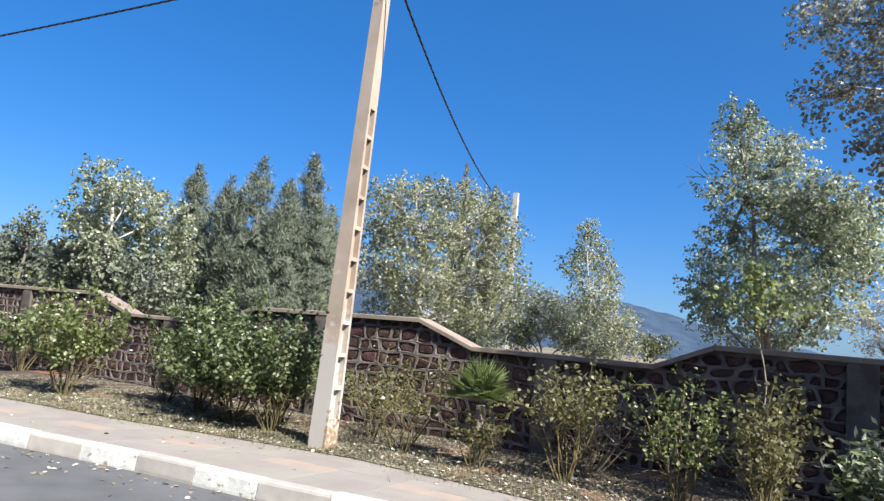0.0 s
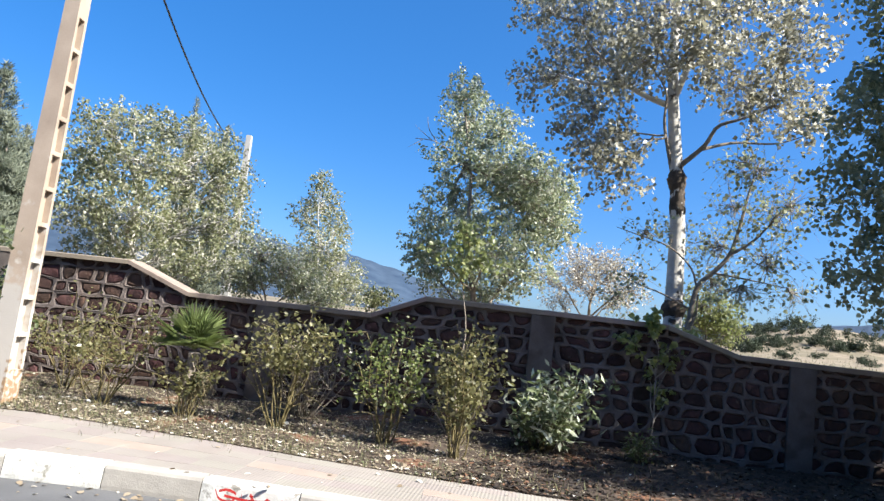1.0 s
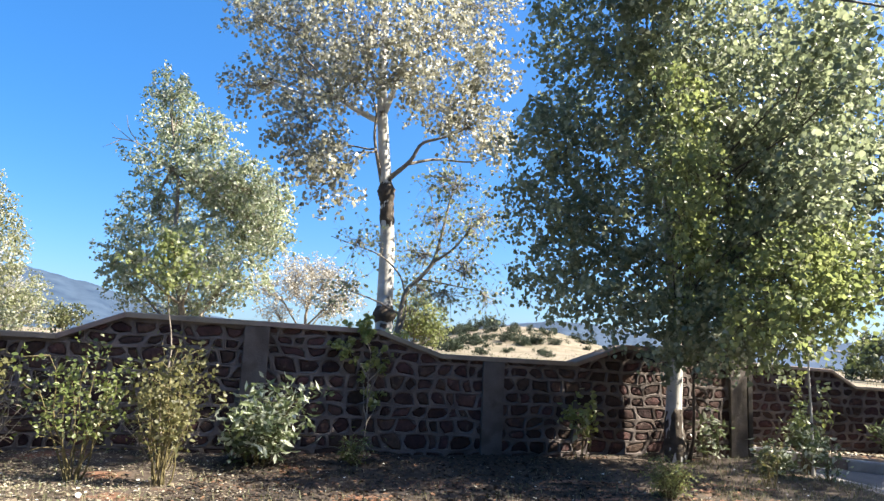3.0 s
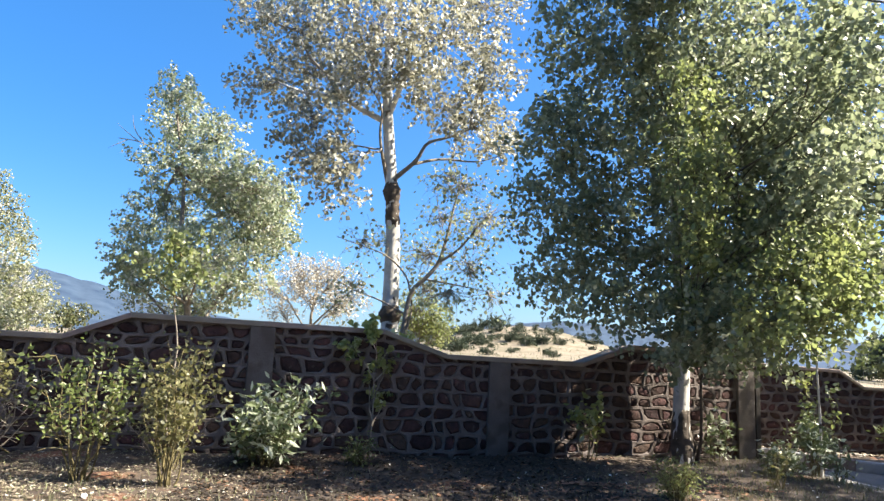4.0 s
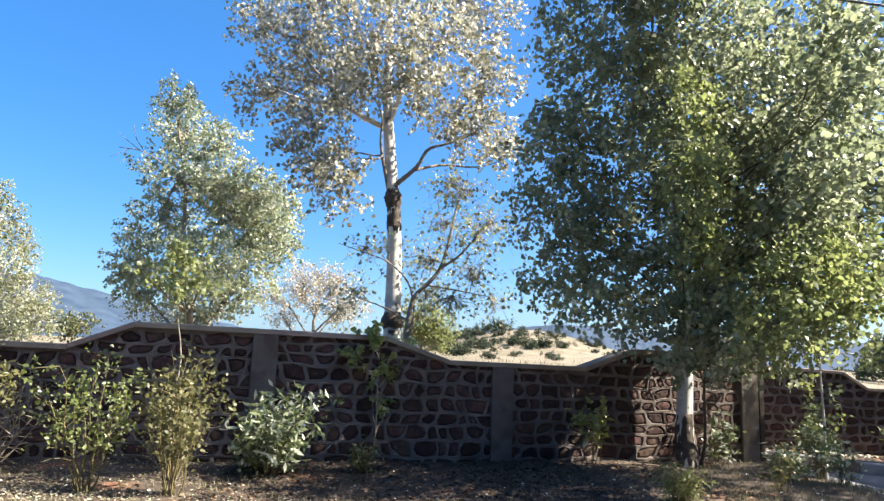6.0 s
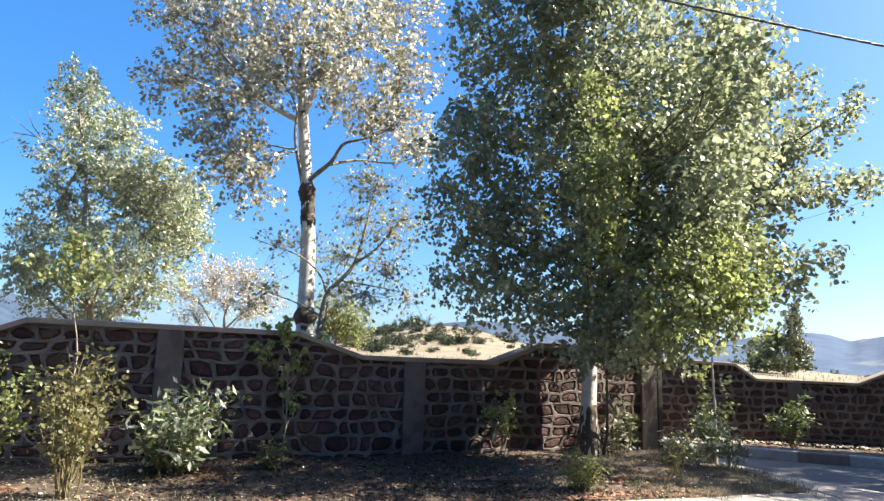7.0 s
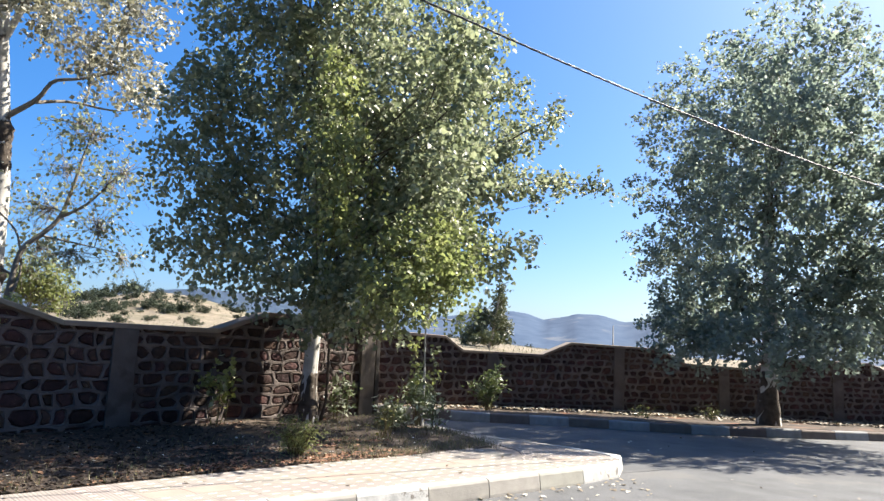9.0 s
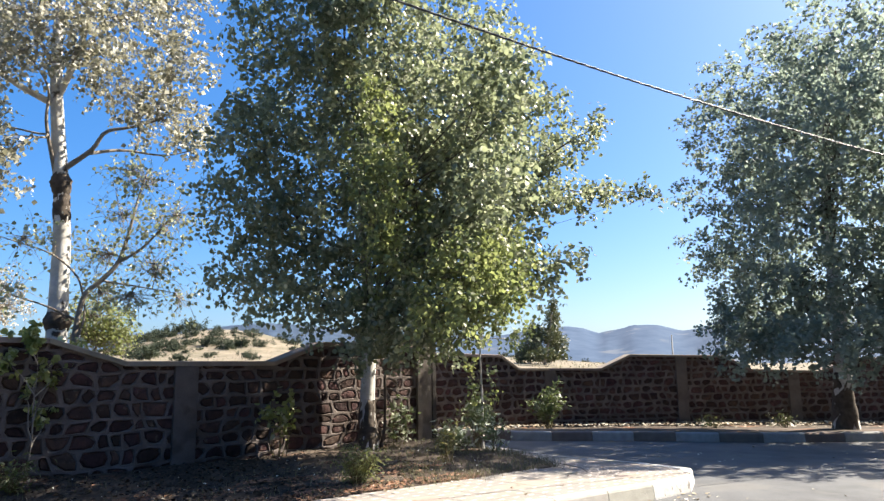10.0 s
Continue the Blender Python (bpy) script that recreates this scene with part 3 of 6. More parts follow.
def wall_bay(name, label, p0, p1, s0, profile, base, seed):
    """One bay of rubble wall from p0 to p1: mortar body with proud joints, a stone in every cell, coping pieces on top."""
    rng = random.Random(seed)
    a, b = Vector((*p0, 0)), Vector((*p1, 0))
    d = b - a
    length = d.length
    root = tagged(new(name), label, "stone wall", kind="structure")
    root.matrix_world = Matrix.Translation(a) @ Matrix.Rotation(math.atan2(d.y, d.x), 4, "Z")
    cuts = [0.0] + [s - s0 for s, z in profile if 0.02 < s - s0 < length - 0.02] + [length]
    top = lambda x: top_at(profile, s0 + x)
    thick = 0.30
    # body behind the joints
    verts, faces = [], []
    for x in cuts:
        for y in (0.018, thick):
            for z in (base - 0.5, top(x) - 0.06):
                verts.append((x, y, z))
    for i in range(len(cuts) - 1):
        o, q = 4 * i, 4 * i + 4
        faces += [(o, q, q + 1, o + 1), (o + 2, o + 3, q + 3, q + 2), (o + 1, q + 1, q + 3, o + 3)]
    faces += [(0, 1, 3, 2), (4 * len(cuts) - 4, 4 * len(cuts) - 2, 4 * len(cuts) - 1, 4 * len(cuts) - 3)]
    place("wall_body", mesh_from("wall_body", verts, faces, M_MORTAR), root, "rough grey-brown mortar")
    # courses
    lines = [base - 0.08]
    while lines[-1] < max(top(x) for x in cuts):
        lines.append(lines[-1] + rng.uniform(0.155, 0.245))
    wave = lambda k, x: lines[k] + 0.05 * noise.noise((x * 2.3 + 40 * seed, k * 7.7, 0.5)) if 0 < k else lines[k]
    mv, mf = [], []
    for k in range(len(lines) - 1):
        x = -rng.uniform(0.0, 0.15)
        lean = 0.0
        while x < length:
            wide = rng.uniform(0.14, 0.25) if rng.random() < 0.4 else rng.uniform(0.25, 0.40)
            x2 = x + wide
            if length - x2 < 0.12:
                x2 = length + 0.02
            lean2 = rng.uniform(-0.04, 0.04)
            low = lambda q: min(wave(k, q), top(min(max(q, 0), length)) - 0.05)
            high = lambda q: min(wave(k + 1, q), top(min(max(q, 0), length)) - 0.05)
            xb0, xt0, xb1, xt1 = x - lean, x + lean, x2 - lean2, x2 + lean2
            m = (x + x2) / 2 + rng.uniform(-0.04, 0.04)
            pts = [(xb0, low(xb0)), (m, low(m)), (xb1, low(xb1)), (x2, (low(x2) + high(x2)) / 2), (xt1, high(xt1)), (m, high(m)), (xt0, high(xt0)), (x, (low(x) + high(x)) / 2)]
            pts = [(min(max(px, 0.0), length), pz) for px, pz in pts]
            x, lean = x2, lean2
            tall = (high(m) - low(m))
            if tall < 0.07:
                if tall > 0.015:
                    o = len(mv)
                    mv += [(px, -0.012, pz) for px, pz in pts]
                    mf.append(tuple(range(o, o + 8)))
                continue
            cx, cz = sum(p[0] for p in pts) / 8, sum(p[1] for p in pts) / 8
            inner = []
            for i, (px, pz) in enumerate(pts):
                j = rng.uniform(0.008, 0.036) + (rng.uniform(0.005, 0.06) if i in (0, 2, 4, 6) else 0.0)
                vx, vz = cx - px, cz - pz
                ln = max(1e-6, math.hypot(vx, vz))
                kk = min(0.55, j * 1.25 / ln)
                inner.append((px + vx * kk, pz + vz * kk))
            o = len(mv)
            proud = -rng.uniform(0.008, 0.02)
            mv += [(px, -0.012, pz) for px, pz in pts] + [(px, 0.020, pz) for px, pz in inner]
            # a rounded joint: ridge line between the cell edge and the stone
            mv += [(px * 0.45 + qx * 0.55, proud, pz * 0.45 + qz * 0.55) for (px, pz), (qx, qz) in zip(pts, inner)]
            for i in range(8):
                i2 = (i + 1) % 8
                mf += [(o + i, o + i2, o + 16 + i2, o + 16 + i), (o + 16 + i, o + 16 + i2, o + 8 + i2, o + 8 + i)]
            sv, sf = stone_mesh([(px + (cx - px) * -0.03, pz + (cz - pz) * -0.03) for px, pz in inner], (cx + rng.uniform(-0.02, 0.02), cz + rng.uniform(-0.02, 0.02)), rng.uniform(-0.006, 0.016))
            place("stone", mesh_from("stone", sv, sf, M_STONE), root)
    place("mortar_joints", mesh_from("mortar_joints", mv, mf, M_MORTAR), root, "light raised mortar joints")
    # coping
    sect = [(-0.075, -0.075), (-0.075, -0.012), (-0.06, 0.0), (thick + 0.045, 0.0), (thick + 0.06, -0.012), (thick + 0.06, -0.075)]
    for x0, x1 in zip(cuts, cuts[1:]):
        verts = []
        for x in (x0 + 0.002, x1 - 0.002):
            for y, z in sect:
                verts.append((x, y, top(x) + z + (0.0 if abs(x - x0) > 0.1 else 0.001)))
        n = len(sect)
        faces = [(k, (k + 1) % n, n + (k + 1) % n, n + k) for k in range(n)] + [tuple(range(n - 1, -1, -1)), tuple(range(n, 2 * n))]
        place("coping_slab", mesh_from("coping_slab", verts, faces, M_COPE), root)
    return root


def pillar(name, label, x, y, angle, base, top, wide=0.36):
    root = tagged(new(name), label, "wall pillar", kind="structure")
    root.matrix_world = pose(x, y, 0, 0, 0, math.degrees(angle))
    bm = soft_box(-wide / 2, wide / 2, -0.065, 0.33, base - 0.4, top - 0.077, 0.015)
    part("pillar_shaft", bm, M_PILLAR, root)
    return root


def build_walls():
    stops = WALL_PILLARS + [8.6]
    for i, (a, b) in enumerate(zip(stops, stops[1:])):
        if b - a < 1:
            continue
        wall_bay(f"wall_{i + 1}", "dark red-brown rubble stone wall with raised mortar joints and concrete coping", wall_point(a), wall_point(b), a, WALL_TOP, 0.03, 11 + i)
    for s in WALL_PILLARS:
        x, y = wall_point(s)
        pillar("wall_pillar", "grey rendered pillar between stone wall bays", x, y, WALL_A, 0.0, top_at(WALL_TOP, s))
    # end of the first wall: square pier and the return to the second wall
    cum = [0.0]
    for p, q in zip(FAR_WALL, FAR_WALL[1:]):
        cum.append(cum[-1] + math.dist(p, q))
    for i in range(len(FAR_WALL) - 1):
        mid = (FAR_WALL[i][0] + FAR_WALL[i + 1][0]) / 2
        wall_bay(f"wall_{20 + i}", "shaded red-brown rubble stone wall beyond the corner", FAR_WALL[i], FAR_WALL[i + 1], cum[i], FAR_TOP, -0.12 + fall(mid), 41 + i)
    for i in range(1, len(FAR_WALL) - 1):
        (xa, ya), (xb, yb) = FAR_WALL[i - 1], FAR_WALL[i + 1]
        pillar("wall_pillar", "grey rendered pillar between stone wall bays", *FAR_WALL[i], math.atan2(yb - ya, xb - xa), fall(FAR_WALL[i][0]), top_at(FAR_TOP, cum[i]), 0.34)
    a, b = wall_point(8.6, -0.3), (7.35, 17.1)
    wall_bay("wall_30", "short rubble stone return wall at the corner", b, a, 0.0, [(0, 1.95), (6, 1.95)], 0.03, 77)


FAR_TOP = [(0.0, 1.88), (2.52, 1.79), (3.09, 1.42), (5.66, 1.38), (6.58, 1.77), (9.5, 1.70), (10.3, 1.29), (12.4, 1.21), (13.3, 1.58), (16.2, 1.53),
           (17.1, 1.16), (19.8, 1.10), (20.7, 1.46), (23.8, 1.40), (24.7, 1.03), (28.0, 1.00)]

build_ground()
build_road()
build_beds()
kerb_run("kerb", "kerb of white-painted and bare stones along the pavement", KERB, KERB_LEN, 1, 0, (M_KERB_WHITE, M_KERB_GREY))
kerb_run("far_kerb", "far kerb with white and dark red painted stones", FAR_KERB, 0.95, 1, 0, (M_KERB_DULL, M_KERB_RED))


# ------------------------------------------------------------ plants
def tube(verts, faces, path, radii, sides=6):
    """Appends a tapered tube along path."""
    o = len(verts)
    n = len(path)
    ref = Vector((0.31, 0.87, 0.21))
    for i, p in enumerate(path):
        d = (path[min(i + 1, n - 1)] - path[max(i - 1, 0)]).normalized()
        u = d.cross(ref)
        if u.length < 0.05:
            u = d.cross(Vector((1, 0, 0)))
        u.normalize()
        v = d.cross(u)
        for k in range(sides):
            a = 2 * math.pi * k / sides
            verts.append(p + (u * math.cos(a) + v * math.sin(a)) * radii[i])
    for i in range(n - 1):
        for k in range(sides):
            k2 = (k + 1) % sides
            faces.append((o + i * sides + k, o + i * sides + k2, o + (i + 1) * sides + k2, o + (i + 1) * sides + k))
    faces.append(tuple(o + (n - 1) * sides + k for k in range(sides)))


def bend(a, b, rng, sag=0.12, n=6):
    """A wandering path from a to b."""
    a, b = Vector(a), Vector(b)
    ln = (b - a).length
    o1 = Vector((rng.uniform(-1, 1), rng.uniform(-1, 1), rng.uniform(-0.4, 1))) * ln * sag
    o2 = Vector((rng.uniform(-1, 1), rng.uniform(-1, 1), rng.uniform(-1, 1))) * ln * 0.03
    return [a.lerp(b, i / (n - 1)) + o1 * math.sin(math.pi * i / (n - 1)) + o2 * math.sin(3 * math.pi * i / (n - 1)) for i in range(n)]


def leaves_mesh(name, centres, size, mat, rng, round_leaf=True, droop=0.5, stretch=1.0, facing=None, order=1.1, kite=False):
    """Folded leaf blades at the given points; each an island of its own. facing: which way their upper sides tend to look."""
    n = len(centres)
    c = np.asarray(centres)
    tip = rng.normal(size=(n, 3))
    tip[:, 2] = tip[:, 2] * 0.7 - droop
    tip /= np.linalg.norm(tip, axis=1, keepdims=True)
    other = rng.normal(size=(n, 3))
    if facing is not None:
        other += facing * order
    side = np.cross(tip, other)
    side /= np.linalg.norm(side, axis=1, keepdims=True) + 1e-9
    up = np.cross(side, tip)
    s = (size * rng.uniform(0.65, 1.3, size=(n, 1)))
    if kite == "blade":
        shape = [(0.0, -0.05, 0.0), (0.4, 0.2, 0.04), (1.0, 0.0, -0.05)]
        quads = [(0, 1, 2)]
    elif kite:
        shape = [(0.0, 0.0, 0.0), (0.40, 0.46, 0.09), (1.0, 0.0, -0.04), (0.46, -0.46, 0.09)]
        quads = [(0, 1, 2), (0, 2, 3)]
    elif round_leaf:
        shape = [(0.0, 0.0, 0.0), (0.25, 0.42, 0.10), (0.62, 0.36, 0.07), (1.0, 0.0, -0.05), (0.62, -0.36, 0.07), (0.25, -0.42, 0.10)]
        quads = [(0, 1, 2, 3), (0, 3, 4, 5)]
    else:
        shape = [(0.0, 0.0, 0.0), (0.5, 0.22, 0.05), (1.0, 0.0, -0.06), (0.5, -0.22, 0.05)]
        quads = [(0, 1, 2), (0, 2, 3)]
    m = len(shape)
    verts = np.empty((n, m, 3))
    for i, (a, b, h) in enumerate(shape):
        verts[:, i] = c + s * (tip * a * stretch + side * b + up * h)
    base = (np.arange(n) * m)[:, None]
    loops = np.concatenate([base + np.array(q)[None, :] for q in quads], axis=1).ravel()
    sizes = np.full(n * len(quads), len(quads[0]), dtype=np.int32)
    return arrays_mesh(name, verts.reshape(-1, 3), loops, sizes, mat)


def tree(name, label, base, top, radius, lobes, leaf_mat, bark, leaf=0.085, dens=330, seed=1, scar_shades=(), fork=0.3, droop=0.6, clump=0.17, category="tree",
         group="", steep=0.9, limb_size=1.0, twig=0.6, wander=0.05, limb_bark=None, arms=(), bunch=(10, 24), kite=False):
    """A tree: tapered trunk, a limb with twigs to every lobe of the crown, and leaves in tufts along leafy shoots.
    lobes: (x, y, z, across, high). dens: leaves to a square metre of lobe. arms: stout boughs, as a radius and their line."""
    rng = random.Random(seed)
    nrg = np.random.default_rng(seed)
    root = tagged(new(name), label, category, group)
    if top is None:
        high = max(lobes, key=lambda q: q[2])
        top = (high[0], high[1], high[2] + high[4] * 0.3)
        base = (sum(q[0] for q in lobes) / len(lobes), sum(q[1] for q in lobes) / len(lobes), base[2])
    root.location = base
    o = Vector(base)
    tip = Vector(top) - o
    n = 14
    trunk = [tip * (i / (n - 1)) + Vector((math.sin(i * 1.1 + seed), math.cos(i * 0.9 + seed), 0)) * (wander if i else 0) for i in range(n)]
    tr = [radius * (1.3 if i == 0 else 1.0) * (1 - 0.88 * (i / (n - 1)) ** 0.95) for i in range(n)]
    tv, tf = [], []
    tube(tv, tf, [trunk[0] - Vector((0, 0, 0.25))] + trunk, [tr[0] * 1.15] + tr, 12)
    trunk_ob = place("trunk", mesh_from("trunk", tv, tf, bark, True), root)
    cs, outs = [], []
    holds = []
    for thick, *line in arms:
        line = spline([Vector(q) - o for q in line], 0.12)
        bv, bf = [], []
        tube(bv, bf, line, [thick * (1 - 0.72 * i / (len(line) - 1)) for i in range(len(line))], 8)
        place("limb", mesh_from("limb", bv, bf, bark if thick > 0.058 else limb_bark or bark, True), root)
        holds += [(q, thick) for q in line[len(line) // 3:]]

    def sprig(line, m, spread, out):
        """Leaves set close along a leafy shoot, most of them looking the same way."""
        q = np.array(line)
        at = nrg.random(m) ** 0.8 * (len(q) - 1)
        i = np.minimum(at.astype(int), len(q) - 2)
        f = (at - i)[:, None]
        cs.append(q[i] * (1 - f) + q[i + 1] * f + np.clip(nrg.normal(size=(m, 3)), -1.6, 1.6) * spread)
        outs.append(np.repeat(np.array(out)[None, :], m, axis=0))
    up = Vector((0, 0, 0.55))
    for li, (x, y, z, across, high) in enumerate(lobes):
        c = Vector((x, y, z)) - o
        f = min(0.96, max(fork, (c.z - 0.2 - steep * rng.uniform(0.55, 1.25) * math.hypot(c.x - tip.x * 0.5, c.y - tip.y * 0.5)) / tip.z))
        k = f * (n - 1)
        i0 = min(n - 2, int(k))
        start = trunk[i0].lerp(trunk[i0 + 1], k - i0)
        if holds:
            near = min(holds, key=lambda q: (q[0] - c).length + 0.8 * max(0.0, q[0].z - c.z))
            if (near[0] - c).length < (start - c).length + 0.3:
                start = near[0]
        limb = bend(start, c, rng, 0.12, 8)
        r0 = max(0.010, min(0.05 * limb_size + 0.012, tr[i0] * 0.62, (0.012 + 0.016 * (c - start).length) * limb_size))
        bv, bf = [], []
        tube(bv, bf, limb, [r0 * (1 - 0.78 * i / 7) for i in range(8)], 6)
        per = 0.5 * sum(bunch)
        count = max(4, int(dens * math.pi * across * high / per))
        taken = []
        for _ in range(count):
            best, gap = None, -1.0
            for _ in range(5):
                v = Vector((rng.gauss(0, 1), rng.gauss(0, 1), rng.gauss(0, 1))).normalized() * rng.uniform(0.25, 1.0) ** 0.5
                d = min(((v - q).length for q in taken), default=9.0)
                if d > gap:
                    best, gap = v, d
            taken.append(best)
            v = best
            size = rng.uniform(0.65, 1.35)
            e = c + Vector((v.x * across, v.y * across, v.z * high))
            way = (v.normalized() + Vector((rng.gauss(0, 0.35), rng.gauss(0, 0.35), rng.gauss(0.15, 0.35)))).normalized()
            reach = clump * 2.3 * size
            line = [e - way * reach * 0.6, e + Vector((0, 0, 0.04)) * size, e + way * reach * 0.5 - Vector((0, 0, reach * 0.22 * droop))]
            w = 0.010 * limb_size
            if rng.random() < twig:
                path = bend(limb[rng.randint(3, 7)], line[0], rng, 0.12, 4) + line[1:]
                tube(bv, bf, path, [w, w * 0.85, w * 0.7, w * 0.6, w * 0.45, w * 0.25], 3)
            sprig(line, max(3, int(rng.uniform(*bunch) * size)), clump * 0.36 * size ** 0.5, v * 0.7 + up + Vector((rng.gauss(0, 0.7), rng.gauss(0, 0.7), rng.gauss(0, 0.5))))
        for i in range(2 if (c - start).length > 2.6 else 4, 8):
            for _ in range(0 if limb[i].z < 0.21 * tip.z else 2 if (c - start).length > 1.2 else 1):
                way = Vector((rng.gauss(0, 1), rng.gauss(0, 1), rng.gauss(0.2, 0.6))).normalized()
                q = limb[i] + way * clump * 0.4
                sprig([limb[i], q, q + way * clump * 1.2], max(3, int(rng.uniform(*bunch) * 0.6)), clump * 0.4, way * 0.7 + up)
        place("limb", mesh_from("limb", bv, bf, limb_bark or bark, True), root)
    cs = np.concatenate(cs)
    place("crown", leaves_mesh("crown", cs, leaf, leaf_mat, nrg, True, droop, 1.0, np.concatenate(outs), 1.25, kite), root)
    # Dark bark sleeves: scars, and shade painted on the street trees' trunk feet.
    for h, girth, tall in scar_shades:
        k = h / tip.z * (n - 1)
        i0 = min(n - 2, int(k))
        sv, sf = [], []
        m = 11
        path, rad = [], []
        for i in range(m):
            kk = (h + tall * (i / (m - 1) - 0.5)) / tip.z * (n - 1)
            j = min(n - 2, int(kk))
            path.append(trunk[j].lerp(trunk[j + 1], kk - j))
            rad.append((tr[j] + (tr[j + 1] - tr[j]) * (kk - j)) * (0.97 + (girth - 1) * math.sin(math.pi * i / (m - 1)) * rng.uniform(0.7, 1.3)))
        tube(sv, sf, path, rad, 13)
        sv = [v + Vector((rng.uniform(-1, 1), rng.uniform(-1, 1), rng.uniform(-1, 1))) * tr[i0] * 0.07 for v in sv]
        place("bark_scar", mesh_from("bark_scar", sv, sf, M_BARK, True), trunk_ob, "dark rough bark sleeve for scars and for trunk shade")
    return root


def cypress(name, label, tip, foot, wide, seed, mat, count=150, group=""):
    """A conical conifer: upright fingers of fine sprays round a straight trunk."""
    rng = random.Random(seed)
    nrg = np.random.default_rng(seed)
    root = tagged(new(name), label, "tree", group)
    root.location = (tip[0], tip[1], foot)
    tall = tip[2] - foot
    tv, tf = [], []
    tube(tv, tf, [Vector((0, 0, tall * i / 8)) for i in range(9)], [0.16 * (1 - 0.93 * i / 8) for i in range(9)], 8)
    place("trunk", mesh_from("trunk", tv, tf, M_BARK_GREY, True), root)
    cs, outs = [], []
    for _ in range(count):
        f = 1 - rng.random() ** 0.55
        f = max(0.08, min(0.985, f))
        reach = wide * (1.0 - f) ** 0.72 * (1.25 + 0.25 * math.sin(7 * f + seed)) + 0.04
        a = rng.uniform(0, 2 * math.pi)
        d = reach * rng.random() ** 0.5
        length = rng.uniform(0.4, 0.9) * (1.12 - f) + 0.12
        m = int(190 * length)
        z = nrg.uniform(-0.5, 0.5, size=m) * length
        thin = 0.12 * (1.0 - 0.85 * (z / length + 0.5)) + 0.025
        p = np.stack([math.cos(a) * (d + z * 0.18) + nrg.normal(size=m) * thin, math.sin(a) * (d + z * 0.18) + nrg.normal(size=m) * thin, f * tall + z], axis=1)
        cs.append(p)
        outs.append(np.repeat([[math.cos(a), math.sin(a), 0.6]], m, axis=0))
    f = nrg.uniform(0.84, 1.02, size=420)
    girth = (0.03 + (1.03 - f) * wide * 0.8)[:, None]
    cs.append(np.concatenate([nrg.normal(size=(420, 2)) * girth, f[:, None] * tall], axis=1))
    outs.append(np.repeat([[0, 0, 1.0]], 420, axis=0))
    cs = np.concatenate(cs)
    place("crown", leaves_mesh("crown", cs, 0.12, mat, nrg, False, -1.2, 1.8, np.concatenate(outs), 1.6, "blade"), root)
    return root


FLOWER = None


def flower_mesh():
    """A loose double rose of twelve cupped petals."""
    verts, faces = [], []
    for ring, (n, r, tilt) in enumerate(((5, 0.026, 0.35), (5, 0.018, 0.9), (3, 0.01, 1.3))):
        for k in range(n):
            a = 2 * math.pi * (k + ring * 0.4) / n
            o = len(verts)
            for u, w, h in ((0.1, 0, 0), (0.7, 0.55, 0.4), (1.0, 0.3, 0.9), (1.0, -0.3, 0.9), (0.7, -0.55, 0.4)):
                x, y = u * r * math.cos(tilt * 0.7), w * r
                verts.append((x * math.cos(a) - y * math.sin(a), x * math.sin(a) + y * math.cos(a), h * r * math.sin(tilt) + 0.004 * ring))
            faces.append(tuple(range(o, o + 5)))
    return mesh_from("flower", verts, faces, L_PETAL)


